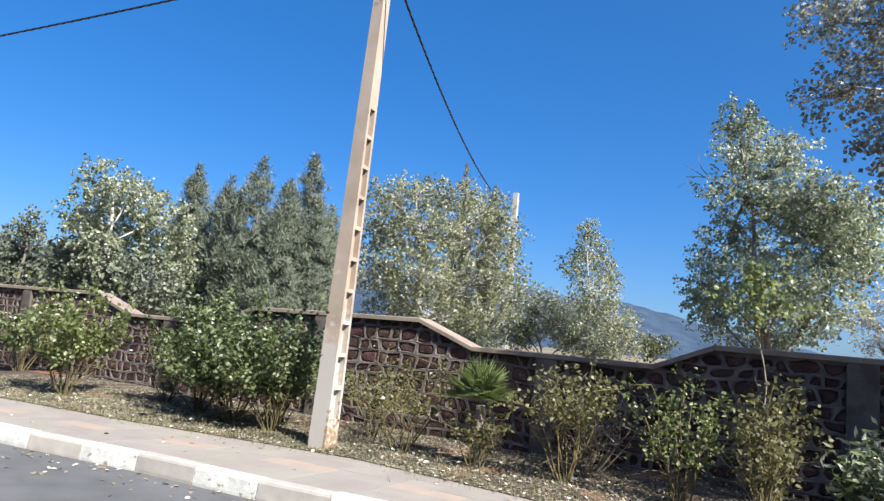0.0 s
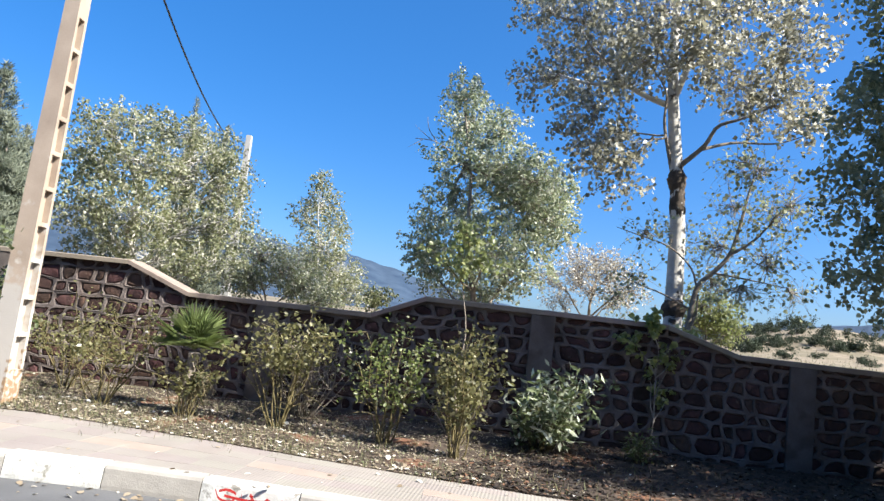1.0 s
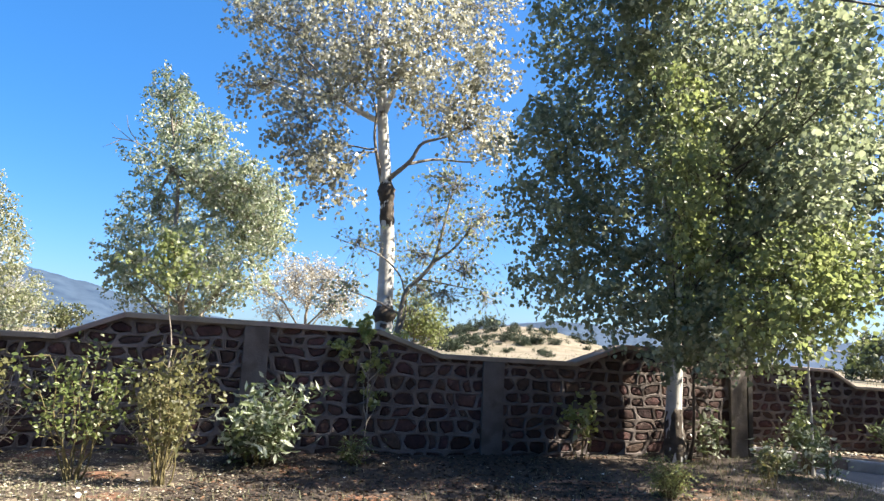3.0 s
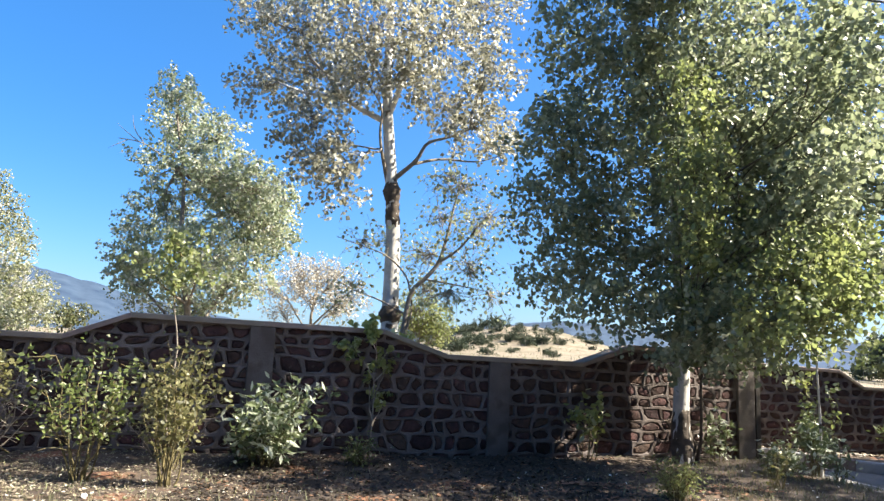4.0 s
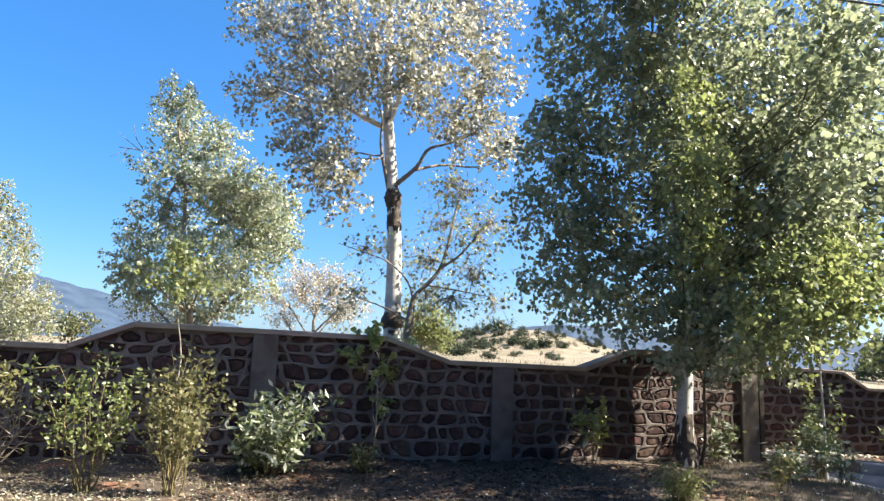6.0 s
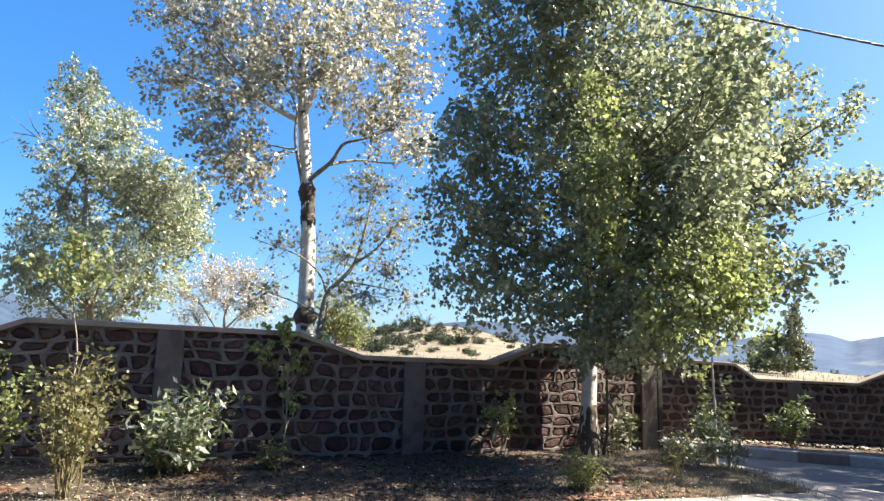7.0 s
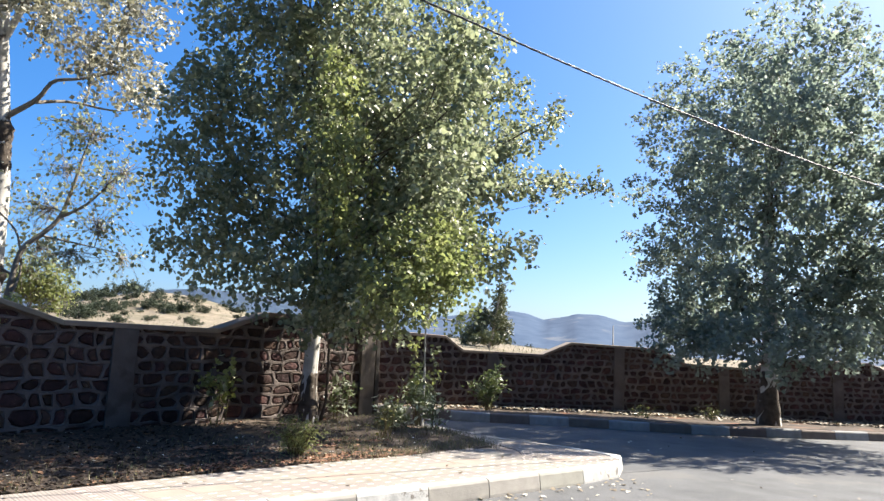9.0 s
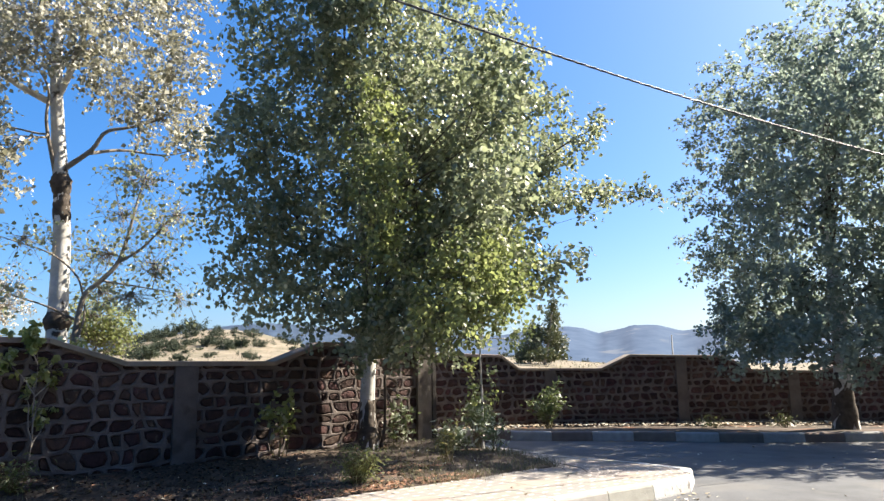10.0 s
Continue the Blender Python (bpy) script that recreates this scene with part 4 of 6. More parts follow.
def shrub(name, label, base, tall, wide, stems, leaves, leaf, mat, seed, flowers=0, leafy=0.35, stem_mat=None, round_leaf=True, stretch=1.0, category="shrub", group="", upright=0.75, clump=0.07, droop=0.2):
    """A shrub of several stems fanning out of one foot, with side twigs, leaves and flowers."""
    global FLOWER
    rng = random.Random(seed)
    nrg = np.random.default_rng(seed)
    root = tagged(new(name), label, category, group)
    x, y = base[0], base[1]
    root.location = (x, y, base[2] if len(base) > 2 else 0.03 + fall(x))
    ends, cs = [], []
    per = max(6, leaves // stems)
    for s in range(stems):
        a = 2 * math.pi * (s + rng.random() * 0.8) / stems
        rr = wide * 0.5 * rng.random() ** 0.5
        e = Vector((math.cos(a) * rr, math.sin(a) * rr, tall * rng.uniform(0.62, 1.0) * (1 - 0.25 * (rr / (wide * 0.5)) ** 2)))
        p = bend(Vector((math.cos(a) * 0.05, math.sin(a) * 0.05, -0.05)), e, rng, 0.09 / upright, 8)
        sv, sf = [], []
        w = rng.uniform(0.007, 0.013) * (0.7 + tall * 0.3)
        tube(sv, sf, p, [w * (1 - 0.75 * i / 7) for i in range(8)], 5)
        spots = []
        for _ in range(rng.randint(4, 7)):
            k = rng.randint(2, 7)
            b = p[k] + Vector((rng.gauss(0, 1), rng.gauss(0, 1), rng.gauss(0.35, 0.6))) * wide * 0.16
            tube(sv, sf, bend(p[k], b, rng, 0.1, 4), [w * 0.45, w * 0.38, w * 0.3, w * 0.2], 3)
            if b.z > tall * leafy * rng.uniform(0.6, 1.2):
                spots.append(b)
        place("stem", mesh_from("stem", sv, sf, stem_mat or M_STEM, True), root)
        spots += [q for q in p[3:] if q.z > tall * leafy]
        if not spots:
            continue
        pick = np.minimum((nrg.random(per) ** 1.5 * len(spots)).astype(int), len(spots) - 1)
        rng.shuffle(spots)
        cs.append(np.array([spots[i] for i in pick]) + nrg.normal(size=(per, 3)) * clump)
        ends += spots
    if cs:
        place("foliage", leaves_mesh("foliage", np.concatenate(cs), leaf, mat, nrg, round_leaf, droop, 1.35 if stretch == 1.0 else stretch), root)
    if flowers:
        FLOWER = FLOWER or flower_mesh()
        high = sorted(ends, key=lambda q: -q.z)[: max(3, int(len(ends) * 0.75))]
        for _ in range(flowers):
            q = rng.choice(high)
            ob = place("flower", FLOWER, root, "white rose bloom")
            ob.location = q + Vector((rng.gauss(0, 0.07), rng.gauss(0, 0.07) - 0.05, rng.gauss(0.05, 0.05)))
            ob.rotation_euler = (rng.uniform(-0.2, 1.2), rng.uniform(-0.6, 0.6), rng.uniform(0, 6))
            sc = rng.uniform(0.9, 1.5)
            ob.scale = (sc, sc, sc)
    return root


def scatter(name, label, mat, points, size, seed, flat=True, stretch=1.0, lift=0.012):
    """Loose small blades lying on or standing out of the ground, too many to count."""
    nrg = np.random.default_rng(seed)
    n = len(points)
    c = np.asarray(points)
    a = nrg.uniform(0, 2 * math.pi, size=n)
    if flat:
        tip = np.stack([np.cos(a), np.sin(a), nrg.normal(size=n) * 0.18], axis=1)
        side = np.stack([-np.sin(a), np.cos(a), nrg.normal(size=n) * 0.25], axis=1)
    else:
        lean = nrg.uniform(0.1, 0.7, size=n)
        tip = np.stack([np.cos(a) * lean, np.sin(a) * lean, np.ones(n)], axis=1)
        side = np.stack([-np.sin(a), np.cos(a), np.zeros(n)], axis=1)
    s = size * nrg.uniform(0.5, 1.5, size=(n, 1))
    shape = [(-0.5, 0, 0), (-0.1, 0.36, 1), (0.35, 0.28, 1), (0.5, 0, 0.3), (0.35, -0.28, 1), (-0.1, -0.36, 1)] if flat else [(0, -0.05, 0), (0, 0.05, 0), (0.6, 0.035, 0), (1, 0, 0), (0.6, -0.035, 0)]
    m = len(shape)
    verts = np.empty((n, m, 3))
    for i, (u, w, h) in enumerate(shape):
        verts[:, i] = c + s * (tip * u * stretch + side * w) + np.array([0, 0, lift if flat else 0.0]) + (s * h * np.array([0, 0, 0.12]) if flat else 0)
    loops = (np.arange(n)[:, None] * m + np.arange(m)[None, :]).ravel()
    me = arrays_mesh(name, verts.reshape(-1, 3), loops, np.full(n, m, dtype=np.int32), mat)
    return place(name, me, None, label, name.replace("_", " "), kind="stuff")

TREE2_LOBES = [(-4.50, 16.21, 5.35, 0.83, 0.69), (-4.64, 18.12, 4.90, 0.77, 0.69), (-6.69, 16.33, 7.75, 0.6, 0.5), (-7.18, 18.00, 7.57, 0.79, 0.79), (-6.71, 16.81, 5.97, 1.04, 0.82), (-5.14, 16.41, 5.66, 1.13, 0.71), (-7.18, 17.68, 4.82, 1.10, 0.78), (-5.13, 17.67, 4.93, 1.06, 0.91), (-7.21, 15.87, 3.70, 0.60, 0.71), (-5.56, 15.88, 3.59, 1.24, 0.83), (-5.08, 18.00, 3.64, 0.92, 0.92), (-5.64, 16.73, 6.89, 0.58, 0.58), (-6.69, 18.19, 2.82, 1.43, 0.64), (-4.21, 17.60, 5.57, 0.52, 0.52), (-3.98, 16.73, 4.37, 0.54, 0.56), (-7.76, 17.43, 3.27, 0.63, 0.47)]
TREE1_LOBES = [(-1.34, 12.00, 7.60, 1.48, 0.79), (-3.03, 13.99, 8.54, 1.29, 0.94), (-0.07, 13.05, 7.98, 1.07, 0.86), (-4.31, 14.50, 9.14, 0.74, 0.62), (-0.89, 13.57, 10.01, 1.67, 0.89), (-2.35, 12.30, 9.24, 1.23, 0.82), (-3.02, 14.45, 7.57, 1.33, 0.73), (-3.72, 13.46, 6.85, 0.80, 0.46), (-2.44, 12.56, 5.76, 0.84, 0.73), (-1.94, 11.92, 4.61, 0.64, 0.59), (0.00, 14.31, 7.16, 1.06, 0.70), (0.59, 13.04, 6.09, 0.75, 0.64), (-1.90, 15.00, 12.66, 1.49, 0.99), (-2.65, 13.34, 5.43, 0.67, 0.56), (0.83, 12.48, 7.16, 0.61, 0.61), (0.81, 14.73, 9.57, 0.85, 0.85), (1.23, 13.89, 6.18, 0.51, 0.57), (-1.78, 12.67, 6.86, 0.63, 0.63), (-0.66, 12.05, 6.77, 0.59, 0.59)]
# Unseen top lobes and the last six are added to shade wall and bed.
TREE3_LOBES = [(3.09, 8.53, 7.98, 0.96, 0.67), (3.08, 8.96, 7.32, 1.16, 0.70), (2.44, 10.19, 6.89, 1.12, 0.77), (3.79, 9.76, 6.56, 1.29, 0.86), (5.86, 11.22, 7.62, 1.45, 0.94), (2.96, 10.78, 6.02, 1.37, 0.73), (5.02, 11.63, 6.27, 1.56, 0.94), (6.45, 11.47, 6.39, 1.30, 0.97), (1.82, 10.53, 5.19, 0.79, 0.61), (3.22, 10.70, 4.85, 1.19, 0.73), (5.78, 12.93, 5.31, 1.74, 1.05), (5.86, 10.08, 4.54, 1.05, 0.86), (1.93, 11.01, 4.20, 0.82, 0.73), (3.06, 11.06, 3.70, 1.13, 0.75), (5.17, 12.05, 3.95, 1.45, 0.72), (5.38, 9.77, 3.34, 1.10, 0.73), (2.14, 11.48, 3.06, 0.86, 0.57), (2.92, 10.27, 2.44, 1.05, 0.52), (3.87, 9.51, 2.20, 0.93, 0.50), (3.40, 8.60, 9.20, 1.25, 0.80), (3.60, 8.40, 10.20, 1.15, 0.80), (4.00, 9.30, 10.00, 1.25, 0.90), (3.70, 8.30, 11.00, 0.85, 0.70), (4.60, 10.00, 9.00, 1.40, 0.90),
               (4.75, 8.70, 3.60, 0.62, 0.45), (5.10, 8.75, 4.60, 0.66, 0.50), (5.00, 8.80, 5.70, 0.60, 0.50),
               (5.00, 8.00, 5.20, 0.50, 0.40), (4.60, 7.80, 4.00, 0.50, 0.38), (4.80, 7.70, 5.80, 0.45, 0.38)]
# The last three lobes lie hidden behind, added to shade the far bed.
TREE5_LOBES = [(14.73, 9.33, 8.98, 1.73, 1.01), (15.82, 12.10, 9.14, 1.81, 0.99), (14.60, 8.60, 7.72, 1.68, 1.12), (15.05, 12.26, 7.71, 1.77, 1.13), (14.15, 9.30, 6.49, 1.96, 1.12), (16.27, 8.71, 6.46, 1.83, 1.22), (15.62, 13.14, 6.20, 1.69, 1.01), (14.75, 10.19, 5.12, 1.93, 1.04), (17.43, 9.70, 4.97, 1.98, 1.32), (15.78, 13.71, 4.46, 1.39, 1.04), (14.11, 10.22, 3.68, 1.59, 0.87), (16.23, 9.76, 3.29, 1.88, 1.10), (15.50, 12.50, 2.76, 1.65, 0.82), (14.08, 11.86, 2.08, 1.07, 0.76), (14.09, 9.39, 1.97, 1.82, 0.70), (17.13, 9.21, 2.65, 1.45, 1.13), (17.19, 8.01, 4.72, 2.04, 2.51), (17.57, 13.11, 7.19, 1.81, 1.45), (18.47, 11.82, 8.80, 2.00, 1.45), (17.16, 13.63, 4.60, 1.45, 1.09)]
SILVER_L_LOBES = [(-21.87, 7.12, 5.48, 0.94, 0.66), (-23.19, 8.41, 5.45, 1.01, 0.81), (-22.73, 6.83, 4.51, 0.78, 0.78), (-23.94, 8.11, 4.48, 1.24, 0.93), (-22.35, 9.1, 4.78, 0.99, 0.89), (-22.21, 7.15, 3.49, 0.77, 0.77), (-23.3, 9.08, 3.87, 1.23, 0.92), (-22.4, 9.67, 3.75, 0.8, 1.0)]
CONIF_M_LOBES = [(-22.21, 7.78, 2.72, 0.96, 0.77), (-21.38, 8.49, 2.65, 1.13, 0.75), (-23.65, 7.04, 2.98, 0.81, 0.81), (-22.19, 8.41, 1.92, 1.75, 0.58), (-24.6, 7.6, 3.3, 0.9, 0.9), (-25.6, 8.2, 2.6, 1.1, 0.9)]
CONIF_L_LOBES = [(-30.21, 7.16, 4.64, 0.46, 0.64), (-31.78, 7.52, 3.87, 1.07, 0.94), (-30.60, 8.49, 3.31, 1.04, 0.91), (-32.42, 7.29, 2.91, 1.09, 1.09), (-31.04, 8.32, 2.60, 1.58, 0.79), (-30.78, 6.06, 2.93, 1.03, 1.29)]
SILVER_M_LOBES = [(-13.26, 10.94, 5.25, 0.63, 0.42), (-14.36, 12.88, 5.92, 0.79, 0.44), (-12.86, 12.75, 5.64, 0.82, 0.45), (-13.47, 14.84, 5.75, 0.74, 0.58), (-14.40, 11.81, 4.69, 0.76, 0.69), (-12.95, 11.93, 4.63, 1.01, 0.72), (-13.56, 14.30, 4.97, 1.13, 0.81), (-12.33, 14.38, 4.76, 0.62, 0.78), (-13.83, 11.31, 3.51, 0.73, 0.73), (-12.66, 11.63, 3.40, 0.99, 0.77), (-13.30, 13.97, 3.60, 1.11, 0.87), (-11.72, 13.80, 3.57, 0.67, 0.74), (-15.23, 13.04, 2.64, 0.82, 0.74), (-13.20, 13.13, 2.40, 1.22, 0.69), (-11.54, 13.29, 2.48, 0.79, 0.58)]
SMALL_P_LOBES = [(-13.47, 20.44, 6.16, 0.40, 0.44), (-13.83, 21.29, 5.50, 0.69, 0.69), (-14.06, 20.53, 4.96, 0.53, 0.49), (-13.45, 21.91, 4.76, 0.51, 0.59), (-13.59, 21.10, 4.02, 0.93, 0.82), (-13.79, 20.44, 3.04, 0.81, 0.71), (-13.28, 21.84, 3.10, 1.05, 0.84), (-13.57, 21.28, 2.33, 1.45, 0.73), (-12.31, 21.49, 2.43, 0.65, 0.61)]
BUSH_A_LOBES = [(-12.90, 16.84, 3.05, 0.85, 0.75), (-12.40, 17.67, 2.80, 0.9, 0.7), (-13.5, 16.91, 2.45, 0.8, 0.6), (-12.0, 18.06, 2.3, 0.85, 0.55), (-13.9, 17.3, 2.2, 0.7, 0.5), (-11.5, 18.4, 2.0, 0.6, 0.4)]
BUSH_B_LOBES = [(-13.83, 26.59, 2.56, 0.79, 0.44), (-14.20, 26.59, 2.35, 0.62, 0.37)]
PINK_LOBES = [(-4.33, 21.70, 4.08, 0.82, 0.55), (-3.68, 23.26, 4.22, 0.87, 0.58), (-3.93, 22.42, 4.29, 0.93, 0.41), (-4.87, 23.57, 3.96, 0.75, 0.55), (-3.39, 22.85, 3.81, 0.63, 0.63), (-3.97, 22.06, 3.33, 1.10, 0.55), (-5.30, 23.24, 3.08, 0.74, 0.49), (-3.15, 23.11, 3.09, 0.54, 0.48), (-5.42, 21.93, 3.60, 0.56, 0.56), (-2.52, 21.99, 3.40, 0.45, 0.55)]
BUSH_C_LOBES = [(-0.47, 16.84, 2.75, 0.50, 0.41), (-0.09, 17.21, 2.59, 0.47, 0.42), (0.18, 17.00, 2.25, 0.33, 0.28), (-0.60, 17.33, 2.33, 0.48, 0.34), (-0.17, 17.09, 2.23, 0.48, 0.28)]
THIN_LOBES = [(0.38, 12.13, 4.69, 0.55, 0.35), (0.97, 13.50, 4.39, 0.50, 0.50), (0.01, 12.75, 4.18, 0.47, 0.47), (-0.29, 14.05, 3.60, 0.63, 0.52), (0.60, 13.08, 3.39, 0.59, 0.54), (0.19, 12.41, 2.66, 0.71, 0.30), (1.11, 13.77, 2.83, 0.40, 0.28), (-1.45, 13.24, 3.75, 0.44, 0.38), (-1.56, 12.49, 2.78, 0.36, 0.36), (0.07, 12.13, 4.78, 0.40, 0.40), (-0.24, 13.54, 2.85, 0.44, 0.33), (-1.86, 12.62, 2.36, 0.31, 0.21), (-1.00, 14.02, 3.79, 0.35, 0.46), (0.68, 13.07, 4.06, 0.43, 0.43)]
YOUNG_LOBES = [(3.04, 8.24, 5.22, 0.23, 0.30), (3.42, 9.00, 5.00, 0.38, 0.38), (3.52, 9.29, 4.53, 0.40, 0.39), (3.24, 8.46, 4.20, 0.36, 0.36), (3.24, 8.46, 3.67, 0.38, 0.34), (3.45, 8.9, 3.1, 0.42, 0.4)]
T3E_LOBES = [(4.62, 10.17, 5.49, 0.6, 0.44), (4.78, 10.37, 4.93, 0.61, 0.51), (5.11, 9.64, 5.15, 0.49, 0.49), (5.79, 10.47, 4.73, 0.59, 0.54), (4.98, 10.47, 4.15, 0.62, 0.45), (5.27, 9.31, 3.57, 0.52, 0.44)]
# The last lobe is added to shade the wall by the end pillar.
SAP3_LOBES = [(6.66, 11.40, 2.22, 0.46, 0.28), (6.30, 11.60, 1.98, 0.42, 0.24), (7.05, 11.30, 1.96, 0.30, 0.24), (6.40, 10.50, 2.77, 0.46, 0.42), (6.23, 10.50, 3.35, 0.46, 0.40), (5.88, 10.50, 2.66, 0.40, 0.38), (6.90, 12.05, 3.05, 0.42, 0.30)]
T3B_LOBES = [(6.82, 9.11, 4.21, 0.52, 0.2), (7.96, 9.51, 4.5, 0.46, 0.18), (8.0, 8.72, 4.38, 0.36, 0.15), (7.7, 10.2, 5.78, 0.58, 0.29), (7.65, 9.35, 5.68, 0.28, 0.14), (6.83, 9.35, 3.2, 0.43, 0.23), (7.25, 10.31, 6.4, 0.47, 0.29), (7.0, 10.03, 5.16, 0.46, 0.41), (6.48, 9.74, 2.88, 0.38, 0.38)]
T3C_LOBES = [(4.05, 9.07, 1.89, 0.73, 0.33), (3.66, 10.23, 1.81, 0.62, 0.31), (4.38, 10.31, 2.69, 0.92, 0.55)]
T3D_LOBES = [(4.07, 8.08, 2.13, 0.67, 0.37), (4.76, 8.23, 2.38, 0.55, 0.47), (4.39, 8.14, 2.82, 0.68, 0.45), (5.07, 8.24, 2.94, 0.48, 0.56)]
SAPL_LOBES = [(-3.06, 7.78, 2.76, 0.2, 0.18), (-3.16, 7.95, 2.62, 0.26, 0.2), (-2.86, 7.82, 2.62, 0.26, 0.2), (-3.02, 8.0, 2.42, 0.3, 0.17), (-2.78, 7.9, 2.36, 0.24, 0.15), (-3.22, 7.72, 2.36, 0.24, 0.15), (-2.92, 7.68, 2.22, 0.26, 0.12)]
THIN_S_LOBES = [(-1.28, 10.28, 1.68, 0.15, 0.21), (-1.14, 10.70, 1.44, 0.19, 0.19), (-0.74, 10.51, 1.54, 0.17, 0.19), (-0.56, 10.90, 1.85, 0.14, 0.16), (-0.81, 10.60, 0.99, 0.17, 0.16), (-1.01, 10.39, 1.95, 0.13, 0.13), (-0.46, 10.84, 1.64, 0.12, 0.12)]
BUSH_D_LOBES = [(48.20, 72.38, 3.08, 1.43, 0.65), (50.46, 72.65, 2.96, 1.31, 0.58), (47.64, 73.53, 2.85, 1.01, 0.51)]
EUC_LOBES = [(53.01, 76.86, 9.39, 0.62, 1.08), (54.11, 78.78, 7.60, 1.11, 1.42), (52.95, 78.07, 5.57, 1.56, 1.40), (55.03, 79.11, 4.52, 1.27, 1.59), (51.55, 79.63, 5.90, 1.10, 1.57), (50.59, 78.99, 3.91, 1.55, 1.55), (53.31, 79.85, 2.88, 2.38, 0.95), (50.52, 80.70, 2.90, 1.26, 1.10)]

# ------------------------------------------------------------ trees behind the walls
# the stout boughs of the tall poplar and of the thin tree at its side: radius and line
TREE1_ARMS = (
    (0.065, (-1.21, 13.6, 6.3), (-1.71, 13.39, 6.47), (-2.15, 13.12, 6.62), (-2.64, 12.73, 6.49), (-3.22, 12.39, 6.55)),
    (0.04, (-2.15, 13.12, 6.62), (-2.42, 13.18, 7.05), (-2.88, 13.29, 7.56), (-3.21, 13.22, 8.13)),
    (0.045, (-1.12, 13.6, 5.0), (-1.3, 13.33, 5.85), (-1.32, 13.33, 6.51), (-1.6, 13.1, 6.94)),
    (0.055, (-1.0, 13.58, 5.1), (-0.56, 13.38, 5.46), (-0.35, 13.29, 5.8), (0.04, 13.19, 5.91), (0.59, 13.08, 6.11)),
    (0.035, (-0.61, 13.38, 5.39), (-0.05, 13.79, 5.64), (0.66, 13.97, 5.68), (1.2, 14.04, 5.86)),
    (0.07, (-1.2, 13.6, 6.4), (-0.96, 13.36, 7.03), (-0.8, 13.27, 7.67), (-0.56, 13.28, 8.57), (-0.28, 13.39, 9.94)),
    (0.045, (-1.25, 13.6, 7.0), (-1.66, 13.8, 7.74), (-2.04, 13.95, 8.58), (-2.61, 13.96, 9.61)))
# dead twigs sticking out of the bushy poplar
TREE2_ARMS = (
    (0.03, (-6.2, 17.0, 5.4), (-6.7, 16.5, 5.95), (-7.2, 16.0, 6.3), (-7.72, 15.6, 6.3)),
    (0.014, (-7.2, 16.0, 6.3), (-7.4, 15.85, 6.6), (-7.45, 15.75, 6.95)),
    (0.012, (-7.3, 15.9, 6.32), (-7.6, 15.7, 6.55), (-7.78, 15.6, 6.72)),
    (0.010, (-7.5, 15.75, 6.3), (-7.7, 15.6, 6.12), (-7.86, 15.55, 6.0)))
THIN_ARMS = (
    (0.055, (-0.61, 13.08, 2.0), (-0.5, 13.08, 2.74), (-0.25, 13.09, 3.04), (0.0, 13.09, 3.38), (0.14, 13.09, 3.92), (0.27, 13.09, 4.6), (0.41, 13.08, 5.17)),
    (0.03, (0.0, 13.09, 3.38), (0.37, 13.09, 3.65), (0.78, 13.07, 4.17), (1.09, 13.04, 4.52)),
    (0.022, (-0.5, 13.08, 2.74), (-0.63, 13.08, 3.11), (-1.03, 13.05, 3.46), (-1.58, 13.0, 3.64), (-2.01, 12.94, 3.77)),
    (0.022, (-0.25, 13.09, 3.04), (0.4, 13.08, 2.95), (0.94, 13.05, 2.86)),
    (0.022, (-0.6, 13.08, 2.36), (-1.08, 13.05, 2.59), (-1.62, 13.0, 2.77), (-2.06, 12.94, 3.01)))
tree("poplar_tree", "tall poplar with white trunk and thinning faded leaves", (-0.72, 13.48, 0.0), (-1.55, 13.75, 12.2), 0.205, TREE1_LOBES, L_AUTUMN, M_BARK_WHITE, leaf=0.086, dens=540, kite=True, bunch=(14, 30), seed=3, limb_bark=M_BARK_GREY,
     fork=0.50, scar_shades=((4.82, 1.4, 0.42), (4.4, 1.1, 0.6), (2.35, 1.3, 0.35)), steep=0.6, limb_size=0.6, clump=0.18, twig=0.85, arms=TREE1_ARMS)
tree("small_tree", "thin half-bare tree with few hanging leaves", (-0.63, 13.08, 0.0), (-0.5, 13.08, 2.8), 0.085, THIN_LOBES, L_POPLAR, M_BARK_GREY, leaf=0.07, dens=230, seed=8, fork=0.5, steep=0.6, limb_size=0.7, twig=1.0, clump=0.22, arms=THIN_ARMS, bunch=(2, 6))
tree("poplar_tree", "bushy green and silver poplar behind the wall", (0, 0, 0.0), None, 0.11, TREE2_LOBES, L_POPLAR_MIX, M_BARK_GREY, leaf=0.08, dens=980, kite=True, bunch=(20, 44), arms=TREE2_ARMS, seed=4, fork=0.15)
tree("poplar_tree", "silver-leaved poplar with white forked trunk", (0, 0, 0.4), None, 0.18, SILVER_L_LOBES, L_SILVER_GREEN, M_BARK_WHITE, leaf=0.1, dens=620, kite=True, bunch=(18, 40), clump=0.2, seed=9, fork=0.2, limb_size=0.75)
tree("grey_conifer", "dull grey-green bushy conifer", (0, 0, 0.4), None, 0.14, CONIF_L_LOBES, L_CYPRESS, M_BARK_GREY, leaf=0.11, dens=700, kite=True, seed=10, fork=0.1, droop=-0.5)
tree("grey_conifer", "low grey-green conifer below the silver poplar", (0, 0, 0.4), None, 0.12, CONIF_M_LOBES, L_CYPRESS, M_BARK_GREY, leaf=0.11, dens=700, kite=True, seed=22, fork=0.1, droop=-0.5)
